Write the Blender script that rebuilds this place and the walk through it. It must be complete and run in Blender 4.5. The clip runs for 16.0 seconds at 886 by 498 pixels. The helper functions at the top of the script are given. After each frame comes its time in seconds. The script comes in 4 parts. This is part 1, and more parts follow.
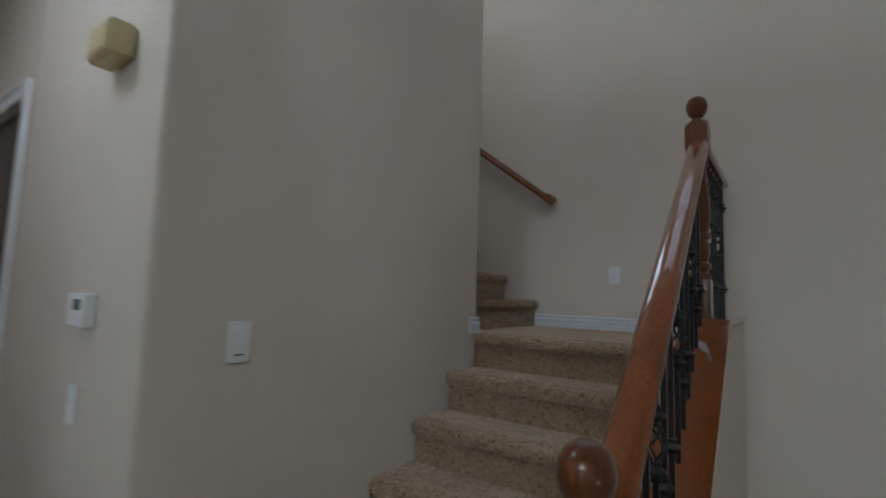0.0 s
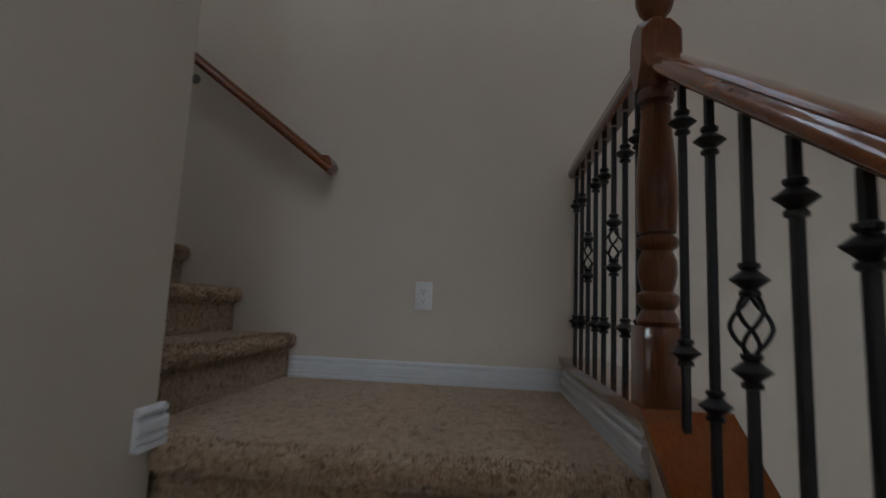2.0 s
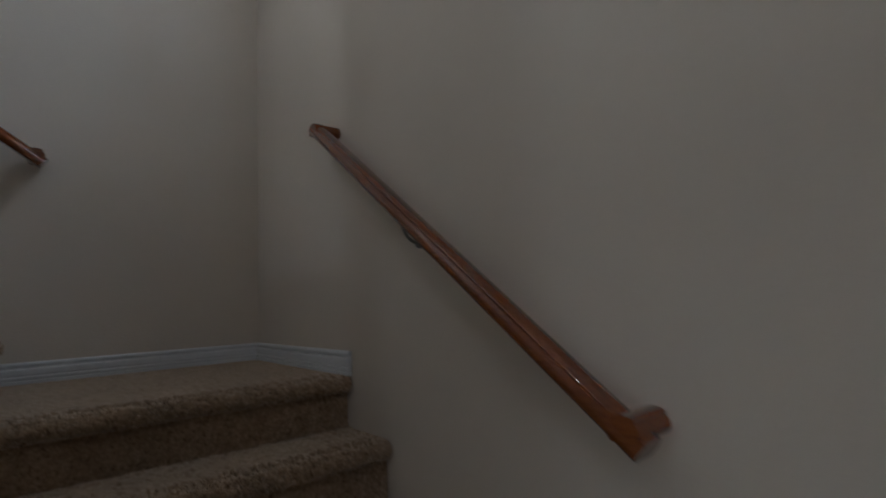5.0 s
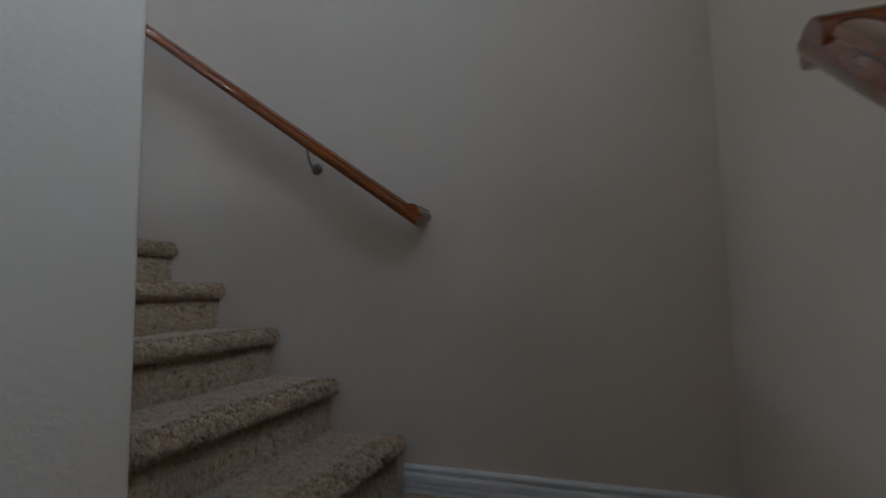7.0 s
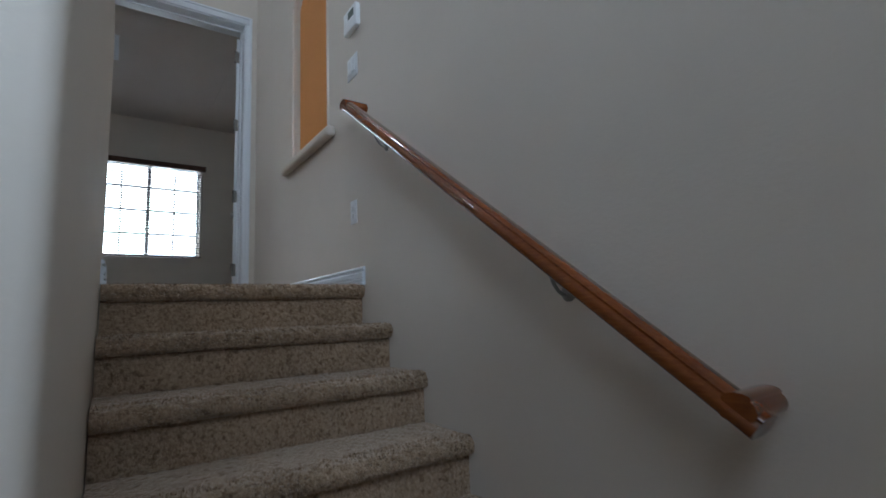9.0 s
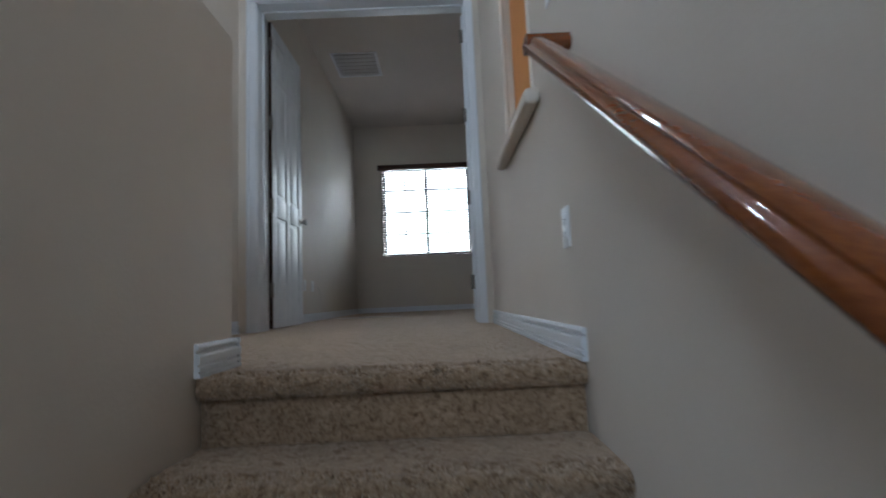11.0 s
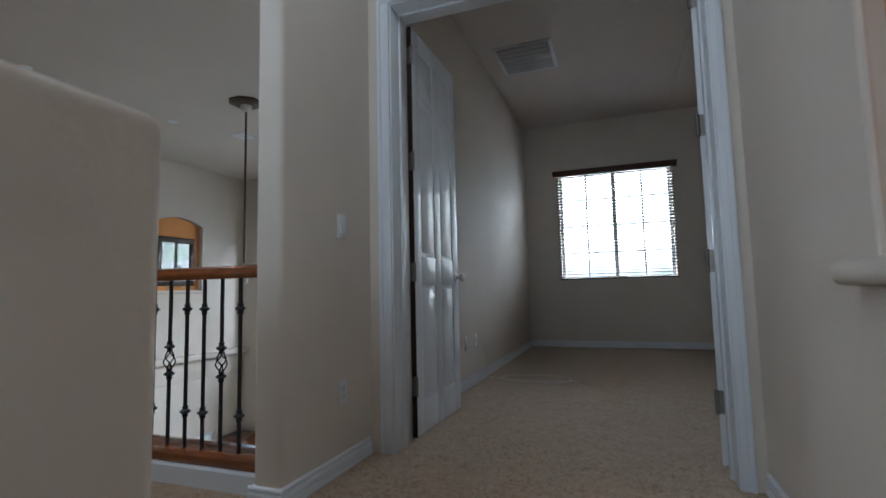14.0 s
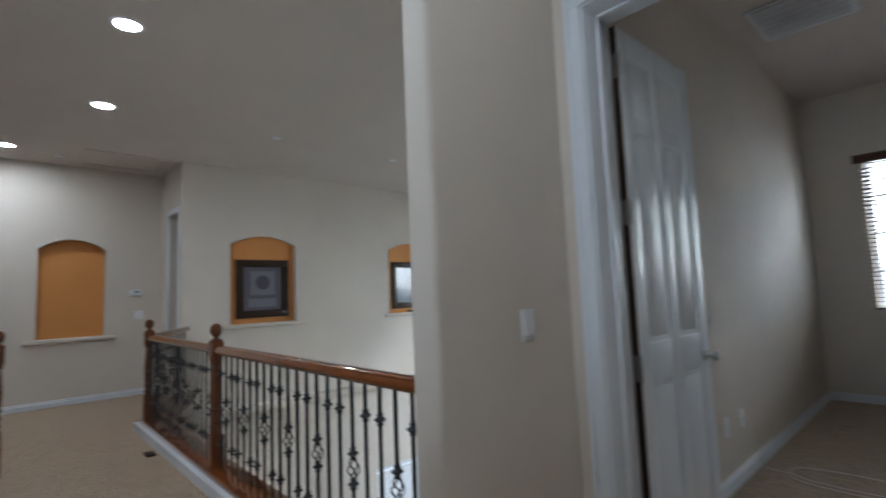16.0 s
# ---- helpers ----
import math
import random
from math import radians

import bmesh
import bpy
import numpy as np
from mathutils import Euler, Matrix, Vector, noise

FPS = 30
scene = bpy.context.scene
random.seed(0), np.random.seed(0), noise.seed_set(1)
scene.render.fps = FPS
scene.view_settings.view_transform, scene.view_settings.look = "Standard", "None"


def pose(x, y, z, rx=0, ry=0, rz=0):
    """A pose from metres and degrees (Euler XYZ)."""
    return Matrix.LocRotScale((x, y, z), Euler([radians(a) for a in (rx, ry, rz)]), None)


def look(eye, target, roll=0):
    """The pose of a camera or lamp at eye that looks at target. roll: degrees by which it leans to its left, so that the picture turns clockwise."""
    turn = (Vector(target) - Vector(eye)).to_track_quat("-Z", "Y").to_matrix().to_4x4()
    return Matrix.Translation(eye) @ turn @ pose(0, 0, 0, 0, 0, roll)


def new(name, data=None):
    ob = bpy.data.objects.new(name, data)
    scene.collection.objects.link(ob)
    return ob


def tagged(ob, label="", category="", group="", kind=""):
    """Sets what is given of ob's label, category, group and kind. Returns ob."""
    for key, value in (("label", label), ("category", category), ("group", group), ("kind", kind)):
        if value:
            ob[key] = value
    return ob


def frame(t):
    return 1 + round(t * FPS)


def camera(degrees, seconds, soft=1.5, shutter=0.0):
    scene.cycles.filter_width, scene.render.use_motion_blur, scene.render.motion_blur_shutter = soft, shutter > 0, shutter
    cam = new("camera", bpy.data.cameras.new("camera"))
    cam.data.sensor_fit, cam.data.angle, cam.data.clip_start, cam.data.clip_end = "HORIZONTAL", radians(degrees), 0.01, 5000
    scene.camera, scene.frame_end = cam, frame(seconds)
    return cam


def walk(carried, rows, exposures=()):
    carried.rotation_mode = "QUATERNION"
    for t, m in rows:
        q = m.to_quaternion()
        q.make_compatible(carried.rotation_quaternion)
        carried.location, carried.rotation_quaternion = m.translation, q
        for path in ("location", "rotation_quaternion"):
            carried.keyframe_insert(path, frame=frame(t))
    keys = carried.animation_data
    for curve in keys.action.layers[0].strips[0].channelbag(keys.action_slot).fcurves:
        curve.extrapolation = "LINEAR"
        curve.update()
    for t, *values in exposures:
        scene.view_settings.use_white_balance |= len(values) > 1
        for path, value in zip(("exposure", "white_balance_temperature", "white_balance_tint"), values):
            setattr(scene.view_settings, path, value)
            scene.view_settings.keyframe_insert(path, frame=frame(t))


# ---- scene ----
cam = camera(85.3, 16.0, shutter=0.4)
PATH = [
    (0, (1.364, -2.206, 1.262), (0.202, -0.589, 1.454), 1.9),
    (0.5, (1.061, -1.954, 1.243), (0.273, -0.126, 1.436), 2.4),
    (1, (0.827, -1.582, 1.239), (0.317, 0.342, 1.434), 2.6),
    (1.5, (0.643, -1.241, 1.285), (0.341, 0.721, 1.53), 2.8),
    (2, (0.689, -0.999, 1.386), (0.517, 0.979, 1.623), 2.5),
    (2.5, (0.698, -0.719, 1.571), (0.513, 1.263, 1.767), 2.2),
    (3, (0.72, -0.595, 1.662), (0.42, 1.365, 1.928), 1.6),
    (3.5, (0.788, -0.373, 1.818), (0.183, 1.52, 2.036), 0.5),
    (4, (0.646, -0.196, 1.945), (-0.318, 1.543, 2.163), -0.8),
    (4.5, (0.601, -0.016, 2.028), (-0.617, 1.555, 2.248), -1.9),
    (5, (0.466, 0.193, 2.191), (-1.084, 1.436, 2.423), -2.8),
    (5.2, (0.387, 0.235, 2.236), (-1.252, 1.353, 2.487), -2.9),
    (7.3, (-0.721, 0.726, 2.698), (-2.498, -0.17, 2.895), -1.4),
    (7.5, (-0.784, 0.679, 2.761), (-2.484, -0.352, 2.976), -1.7),
    (8, (-0.926, 0.565, 2.899), (-2.41, -0.758, 3.12), -2.6),
    (8.2, (-0.971, 0.56, 2.933), (-2.384, -0.836, 3.168), -2.6),
    (10.3, (-1.674, 0.13, 3.227), (-2.181, -1.79, 3.464), -2.3),
    (10.5, (-1.745, 0.031, 3.253), (-2.128, -1.918, 3.481), -2.4),
    (11, (-1.782, -0.29, 3.376), (-1.798, -2.279, 3.586), -2.5),
    (11.5, (-1.815, -0.53, 3.482), (-1.502, -2.495, 3.687), -2.3),
    (12, (-1.772, -0.763, 3.633), (-1.278, -2.691, 3.834), -2.2),
    (12.5, (-1.644, -0.941, 3.739), (-1.046, -2.84, 3.933), -1.9),
    (13, (-1.67, -1.031, 3.85), (-1.024, -2.914, 4.042), -1.7),
    (13.5, (-1.738, -1.23, 3.932), (-1.075, -3.108, 4.11), -1.5),
    (14, (-1.634, -1.367, 4.039), (-0.947, -3.238, 4.212), -1.3),
    (14.5, (-1.607, -1.528, 4.232), (-0.882, -3.384, 4.404), -1.5),
    (15, (-1.691, -1.679, 4.239), (-0.853, -3.487, 4.41), -1.7),
    (15.5, (-1.663, -1.804, 4.407), (-0.556, -3.46, 4.582), -1.9),
    (16, (-1.463, -1.965, 4.499), (-0.002, -3.319, 4.678), -2.3),
]
EXPOSURES = [(0.0, 0.04, 6200, 11), (0.5, -0.25, 6250, 12), (1.0, -0.33, 6450, 13), (1.5, -0.33, 6500, 14), (2.7, -0.44, 6530, 15), (4.0, -0.42, 6450, 14), (5.2, -0.42, 6350, 13), (7.4, -0.35, 6100, 12),
             (8.2, -0.34, 5950, 11), (10.4, -0.22, 6080, 11), (12.0, -0.25, 6070, 11), (13.4, -0.22, 6020, 11), (14.4, -0.40, 6150, 11), (15.4, -0.4, 6180, 11), (16.0, -0.12, 6180, 11)]
walk(cam, [(t, look(eye, target, roll)) for t, eye, target, roll in PATH], EXPOSURES)

# ---- light ----

world = bpy.data.worlds.new("sky")
scene.world = world
world.use_nodes = True
wn = world.node_tree.nodes
sky = wn.new("ShaderNodeTexSky")
sky.sky_type, sky.sun_disc = "NISHITA", False
sky.sun_elevation, sky.sun_rotation = radians(51), radians(90)
wn["Background"].inputs["Strength"].default_value = 0.10
world.node_tree.links.new(sky.outputs[0], wn["Background"].inputs[0])


def sun_lamp():
    data = bpy.data.lights.new("sun", "SUN")
    data.energy, data.angle, data.color = 2.5, radians(0.5), (1.0, 0.95, 0.88)
    ob = new("sun", data)
    ob.matrix_world = look((20, 0, 40), (20 - 0.63, 0.0, 40 - 0.777))
    return ob


sun_lamp()


def area_lamp(name, eye, target, wide, high, watts, colour):
    """A lamp standing in for the sky's daylight through a window."""
    data = bpy.data.lights.new(name, "AREA")
    data.shape, data.size, data.size_y, data.energy, data.color = "RECTANGLE", wide, high, watts, colour
    ob = new(name, data)
    ob.matrix_world = look(eye, target)
    return ob


DAY = (0.68, 0.85, 1.0)
area_lamp("stair_window_daylight", (-0.9, 1.17, 4.6), (-0.9, -2.0, 4.3), 1.3, 1.5, 35, DAY)
area_lamp("stair_window_daylight", (1.05, 1.17, 4.6), (1.05, 0.0, 4.0), 1.4, 1.5, 6.0, DAY)
# Added beyond and above the window, out of view, to brighten the bedroom.
area_lamp("bedroom_window_daylight", (-1.6, -10.6, 6.95), (-1.6, -6.2, 3.6), 3.2, 1.6, 2100, (0.74, 0.87, 1.0))
area_lamp("living_window_daylight", (2.7, -9.42, 3.9), (2.7, -6.0, 3.9), 3.6, 3.4, 60, DAY)


# ---- materials ----
def material(name, rough=0.6, metal=0.0):
    m = bpy.data.materials.new(name)
    m.use_nodes = True
    n, l = m.node_tree.nodes, m.node_tree.links
    b = n["Principled BSDF"]
    b.inputs["Roughness"].default_value, b.inputs["Metallic"].default_value = rough, metal
    return m, n, l, b


def coords(n, l, scale=(1, 1, 1)):
    tc, mp = n.new("ShaderNodeTexCoord"), n.new("ShaderNodeMapping")
    mp.inputs["Scale"].default_value = scale
    l.new(tc.outputs["Object"], mp.inputs["Vector"])
    return mp.outputs["Vector"]


def noise_tex(n, l, vec, scale, detail=4.0, rough=0.55):
    t = n.new("ShaderNodeTexNoise")
    t.inputs["Scale"].default_value, t.inputs["Detail"].default_value, t.inputs["Roughness"].default_value = scale, detail, rough
    l.new(vec, t.inputs["Vector"])
    return t.outputs["Fac"]


def ramp(n, l, fac, *stops):
    r = n.new("ShaderNodeValToRGB")
    e = r.color_ramp.elements
    while len(e) < len(stops):
        e.new(0.5)
    for k, (p, c) in zip(e, stops):
        k.position, k.color = p, (*c, 1)
    l.new(fac, r.inputs["Fac"])
    return r.outputs["Color"]


def bump(n, l, b, height, strength, distance):
    u = n.new("ShaderNodeBump")
    u.inputs["Strength"].default_value, u.inputs["Distance"].default_value = strength, distance
    l.new(height, u.inputs["Height"])
    l.new(u.outputs["Normal"], b.inputs["Normal"])
    return u


def mixed(n, l, a, b, fac, mode="MULTIPLY"):
    m = n.new("ShaderNodeMix")
    m.data_type, m.blend_type = "RGBA", mode
    if isinstance(fac, float):
        m.inputs["Factor"].default_value = fac
    else:
        l.new(fac, m.inputs["Factor"])
    l.new(a, m.inputs["A"])
    l.new(b, m.inputs["B"])
    return m.outputs["Result"]


def paint(name, colour, rough=0.75, texture=0.5, size=55, spots=0.06):
    """Roller-painted plaster with a fine trowelled relief and faint scuffs."""
    m, n, l, b = material(name, rough)
    v = coords(n, l)
    big = noise_tex(n, l, v, 1.3, 3)
    lo, hi = [c * (1 - spots) for c in colour], [min(1, c * (1 + spots)) for c in colour]
    l.new(ramp(n, l, big, (0.3, lo), (0.7, hi)), b.inputs["Base Color"])
    fine = noise_tex(n, l, coords(n, l, (1, 1, 1.6)), size, 3, 0.6)
    flat = ramp(n, l, fine, (0.42, (0, 0, 0)), (0.62, (1, 1, 1)))
    bump(n, l, b, flat, texture, 0.004)
    return m


WALL = paint("wall_paint", (0.63, 0.559, 0.486), 0.7, 0.07, 60, 0.03)
CEILING = paint("ceiling_paint", (0.60, 0.54, 0.49), 0.85, 0.2, 45, 0.03)
OCHRE = paint("ochre_niche_paint", (0.64, 0.262, 0.070), 0.7, 0.3, 60, 0.05)
TRIM = paint("white_trim_paint", (0.70, 0.72, 0.75), 0.32, 0.05, 25, 0.02)
DOORPAINT = paint("white_door_paint", (0.70, 0.72, 0.745), 0.34, 0.02, 60, 0.02)
PLASTIC = paint("white_plastic", (0.78, 0.79, 0.80), 0.35, 0.02, 20, 0.01)
SIREN = paint("aged_cream_plastic", (0.50, 0.415, 0.225), 0.5, 0.05, 30, 0.05)


def carpet_material(name, tufted=False):
    m, n, l, b = material(name, 0.95)
    v = coords(n, l)
    tuft = noise_tex(n, l, v, 85, 4, 0.75)
    patch = noise_tex(n, l, v, 9, 4, 0.6)
    tread = noise_tex(n, l, v, 1.6, 3)
    pit = noise_tex(n, l, coords(n, l, (1, 1.3, 1)), 52, 3, 0.6)
    base = ramp(n, l, tuft, (0.33, (0.205, 0.125, 0.070)), (0.48, (0.36, 0.238, 0.144)), (0.64, (0.51, 0.357, 0.236)))
    soil = ramp(n, l, patch, (0.33, (0.84, 0.83, 0.81)), (0.6, (1, 1, 1)))
    worn = ramp(n, l, tread, (0.35, (0.88, 0.88, 0.88)), (0.65, (1, 1, 1)))
    dents = ramp(n, l, pit, (0.34, (0.62, 0.59, 0.56)), (0.43, (1, 1, 1)))
    pile = mixed(n, l, mixed(n, l, base, soil, 1.0), worn, 1.0)
    pile = mixed(n, l, pile, dents, 1.0)
    if tufted:
        each = n.new("ShaderNodeNewGeometry").outputs["Random Per Island"]
        pile = mixed(n, l, pile, ramp(n, l, each, (0.05, (0.60, 0.57, 0.54)), (0.30, (1.0, 1.0, 1.0)), (0.95, (1.25, 1.23, 1.20))), 1.0)
    l.new(pile, b.inputs["Base Color"])
    b.inputs["Specular IOR Level"].default_value = 0.15
    b.inputs["Sheen Weight"].default_value = 0.9
    l.new(ramp(n, l, pit, (0.36, (0.30, 0.24, 0.19)), (0.45, (0.88, 0.76, 0.64))), b.inputs["Sheen Tint"])
    lumps = n.new("ShaderNodeMath")
    lumps.operation = "MULTIPLY_ADD"
    lumps.inputs[1].default_value = 1.5
    l.new(noise_tex(n, l, v, 13, 3, 0.6), lumps.inputs[0])
    l.new(tuft, lumps.inputs[2])
    bump(n, l, b, lumps.outputs[0], 1.0, 0.010)
    return m


def wood_material(name, dark, light, rough, along=(1, 1, 1), coat=1.0):
    m, n, l, b = material(name, rough)
    v = coords(n, l, along)
    grain = noise_tex(n, l, v, 26, 5, 0.65)
    cloud = noise_tex(n, l, coords(n, l), 7, 3)
    c = ramp(n, l, grain, (0.3, dark), (0.7, light))
    s = ramp(n, l, cloud, (0.3, (0.8, 0.78, 0.76)), (0.7, (1, 1, 1)))
    l.new(mixed(n, l, c, s, 1.0), b.inputs["Base Color"])
    b.inputs["Coat Weight"].default_value, b.inputs["Coat Roughness"].default_value = coat, 0.035
    b.inputs["Specular IOR Level"].default_value = 0.2
    bump(n, l, b, grain, 0.012, 0.001)
    return m


def plain(name, colour, rough, metal=0.0, spots=0.12, scale=30):
    m, n, l, b = material(name, rough, metal)
    t = noise_tex(n, l, coords(n, l), scale, 4)
    lo, hi = [c * (1 - spots) for c in colour], [min(1, c * (1 + spots)) for c in colour]
    l.new(ramp(n, l, t, (0.3, lo), (0.7, hi)), b.inputs["Base Color"])
    bump(n, l, b, t, 0.08, 0.001)
    return m


CARPET = carpet_material("tan_frieze_carpet")
PILE = carpet_material("tan_frieze_tufts", True)
CHERRY = wood_material("cherry_stained_wood", (0.155, 0.037, 0.007), (0.245, 0.067, 0.013), 0.22, (6, 0.7, 6))
CHERRY_X = wood_material("cherry_stained_wood_along", (0.155, 0.037, 0.007), (0.245, 0.067, 0.013), 0.22, (0.7, 6, 6))
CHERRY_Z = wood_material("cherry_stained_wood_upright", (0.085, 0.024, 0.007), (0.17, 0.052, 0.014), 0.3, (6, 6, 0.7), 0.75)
BROWN = wood_material("dark_brown_wood", (0.022, 0.012, 0.008), (0.06, 0.032, 0.02), 0.45, (0.7, 6, 6), 0.2)
VALANCE = wood_material("brown_valance_wood", (0.06, 0.027, 0.017), (0.13, 0.06, 0.038), 0.4, (0.7, 6, 6), 0.3)
IRON = plain("black_iron", (0.005, 0.005, 0.006), 0.45, 0.0)
NICKEL = plain("satin_nickel", (0.55, 0.53, 0.50), 0.28, 1.0, 0.05)
BRONZE = plain("aged_bronze", (0.09, 0.065, 0.045), 0.4, 0.7)
HINGE = plain("dull_steel_hinge", (0.20, 0.18, 0.16), 0.45, 0.8)
BRACKET = plain("dark_nickel", (0.26, 0.25, 0.24), 0.3, 1.0, 0.05)
DUCT_SHADE = plain("duct_shade_grey", (0.22, 0.21, 0.21), 0.8)
# Near-black colour for the shade in plate slots and the hatch gap.
SHADOW = plain("slot_shadow", (0.015, 0.015, 0.015), 0.8)
SCREEN = plain("grey_display", (0.16, 0.19, 0.17), 0.2)
MAT_PAPER = plain("grey_mauve_print", (0.11, 0.10, 0.12), 0.7)
MAT_LIGHT = plain("pale_print_board", (0.18, 0.17, 0.20), 0.7)
MAT_DARK = plain("dark_print_disc", (0.07, 0.065, 0.075), 0.7)
CABLE = plain("white_cable", (0.72, 0.70, 0.66), 0.45)
SLAT = plain("blind_slat", (0.030, 0.020, 0.015), 0.5)
TILE = plain("beige_floor_tile", (0.42, 0.36, 0.29), 0.35, 0.0, 0.15, 4)


def glass_material(name):
    m, n, l, b = material(name, 0.0)
    b.inputs["Transmission Weight"].default_value, b.inputs["IOR"].default_value = 1.0, 1.45
    return m


GLASS = glass_material("clear_glass")


def picture_glass():
    m, n, l, b = material("picture_glass", 0.03)
    b.inputs["Transmission Weight"].default_value, b.inputs["IOR"].default_value = 1.0, 1.5
    return m


PICTURE_GLASS = picture_glass()


def glow(name, colour, strength):
    m = bpy.data.materials.new(name)
    m.use_nodes = True
    n, l = m.node_tree.nodes, m.node_tree.links
    n.remove(n["Principled BSDF"])
    e = n.new("ShaderNodeEmission")
    e.inputs["Color"].default_value, e.inputs["Strength"].default_value = (*colour, 1), strength
    l.new(e.outputs[0], n["Material Output"].inputs[0])
    return m, n, l, e


LAMP_GLOW = glow("recessed_lamp_glow", (0.80, 0.91, 1.0), 290)[0]
HALL_GLOW = glow("hall_lamp_glow", (0.80, 0.91, 1.0), 170)[0]


def distance_glow():
    """Bright hazy sky, with dimmer pale shrubs and ground below the horizon."""
    m, n, l, e = glow("bright_distance", (1, 1, 1), 1)
    v = coords(n, l, (1, 1, 1))
    t = noise_tex(n, l, v, 0.9, 5, 0.6)
    c = ramp(n, l, t, (0.40, (0.42, 0.58, 0.50)), (0.47, (0.72, 0.86, 0.94)), (0.54, (0.86, 0.94, 1.0)))
    l.new(c, e.inputs["Color"])
    high, power = n.new("ShaderNodeSeparateXYZ"), n.new("ShaderNodeMapRange")
    l.new(v, high.inputs[0])
    l.new(high.outputs["Z"], power.inputs["Value"])
    for key, value in (("From Min", 4.4), ("From Max", 5.6), ("To Min", 2.2), ("To Max", 26.0)):
        power.inputs[key].default_value = value
    l.new(power.outputs[0], e.inputs["Strength"])
    return m


DISTANCE = distance_glow()


# ---- mesh helpers ----
def link_mesh(name, bm, mat, smooth=False):
    me = bpy.data.meshes.new(name)
    bm.normal_update()
    bm.to_mesh(me)
    bm.free()
    for one in mat if isinstance(mat, (list, tuple)) else (mat,):
        me.materials.append(one)
    if smooth:
        me.shade_smooth()
        me.set_sharp_from_angle(angle=radians(38))
    return new(name, me)


def structure(name, bm, mat, label, category, smooth=False):
    return tagged(link_mesh(name, bm, mat, smooth), label, category, "", "structure")


def thing(name, label, category, at=(0, 0, 0), group="", kind=""):
    ob = new(name)
    ob.empty_display_size = 0.1
    ob.location = at
    return tagged(ob, label, category, group, kind)


def part(name, bm, mat, parent, label="", smooth=True):
    """One mesh under a thing or a part; the bmesh is in the thing's own coordinates."""
    ob = link_mesh(name, bm, mat, smooth)
    ob.parent = parent
    if label:
        ob["label"] = label
    return ob


def box(bm, x0, x1, y0, y1, z0, z1, bevel=0.0, segments=2, edges=None):
    x0, x1, y0, y1, z0, z1 = min(x0, x1), max(x0, x1), min(y0, y1), max(y0, y1), min(z0, z1), max(z0, z1)
    m = Matrix.Translation(((x0 + x1) / 2, (y0 + y1) / 2, (z0 + z1) / 2)) @ Matrix.Diagonal((x1 - x0, y1 - y0, z1 - z0, 1))
    vs = bmesh.ops.create_cube(bm, size=1, matrix=m)["verts"]
    if bevel:
        es = {e for v in vs for e in v.link_edges}
        if edges:
            es = {e for e in es if edges(e)}
        if es:
            bmesh.ops.bevel(bm, geom=list(es), offset=bevel, segments=segments, affect="EDGES", profile=0.5)
    return bm


def upright(e):
    a, b = e.verts
    return abs(a.co.z - b.co.z) > 1e-4


def one_box(*a, **k):
    return box(bmesh.new(), *a, **k)


def prism(bm, outline, axis, a, b):
    """A closed outline of (u, v), extruded along an axis from a to b. x: (u, v) = (y, z); y: (x, z); z: (x, y)."""
    place = {"x": lambda u, v, w: (w, u, v), "y": lambda u, v, w: (u, w, v), "z": lambda u, v, w: (u, v, w)}[axis]
    one = [bm.verts.new(place(u, v, a)) for u, v in outline]
    two = [bm.verts.new(place(u, v, b)) for u, v in outline]
    n = len(outline)
    faces = [bm.faces.new(one), bm.faces.new(two[::-1])]
    faces += [bm.faces.new((one[i], two[i], two[(i + 1) % n], one[(i + 1) % n])) for i in range(n)]
    bmesh.ops.recalc_face_normals(bm, faces=faces)
    return bm


def lathe(bm, profile, at=(0, 0, 0), sides=20, square=False):
    """Turns (radius, height) rows round an upright axis."""
    rings = []
    for r, h in profile:
        ring = []
        for k in range(sides):
            a = 2 * math.pi * (k + 0.5) / sides
            ring.append(bm.verts.new((at[0] + r * math.cos(a), at[1] + r * math.sin(a), at[2] + h)))
        rings.append(ring)
    faces = []
    for p, q in zip(rings, rings[1:]):
        faces += [bm.faces.new((p[k], p[(k + 1) % sides], q[(k + 1) % sides], q[k])) for k in range(sides)]
    faces += [bm.faces.new(rings[0][::-1]), bm.faces.new(rings[-1])]
    bmesh.ops.recalc_face_normals(bm, faces=faces)
    return bm


def sweep(bm, points, section, closed_ends=True, up=(0, 0, 1)):
    """Carries a closed section of (side, up) along a polyline of points."""
    pts = [Vector(p) for p in points]
    rings = []
    for i, p in enumerate(pts):
        d0 = (pts[i] - pts[i - 1]).normalized() if i else (pts[1] - pts[0]).normalized()
        d1 = (pts[i + 1] - pts[i]).normalized() if i + 1 < len(pts) else d0
        d = (d0 + d1).normalized()
        side = d.cross(Vector(up)).normalized()
        top = side.cross(d).normalized()
        stretch = 1 / max(0.5, d.dot(d1))
        rings.append([bm.verts.new(p + side * (s * stretch if abs(d0.z - d1.z) < 1e-6 else s) + top * (u * stretch if abs(d0.z - d1.z) >= 1e-6 else u)) for s, u in section])
    n = len(section)
    faces = []
    for p, q in zip(rings, rings[1:]):
        faces += [bm.faces.new((p[k], p[(k + 1) % n], q[(k + 1) % n], q[k])) for k in range(n)]
    if closed_ends:
        faces += [bm.faces.new(rings[0][::-1]), bm.faces.new(rings[-1])]
    bmesh.ops.recalc_face_normals(bm, faces=faces)
    return bm


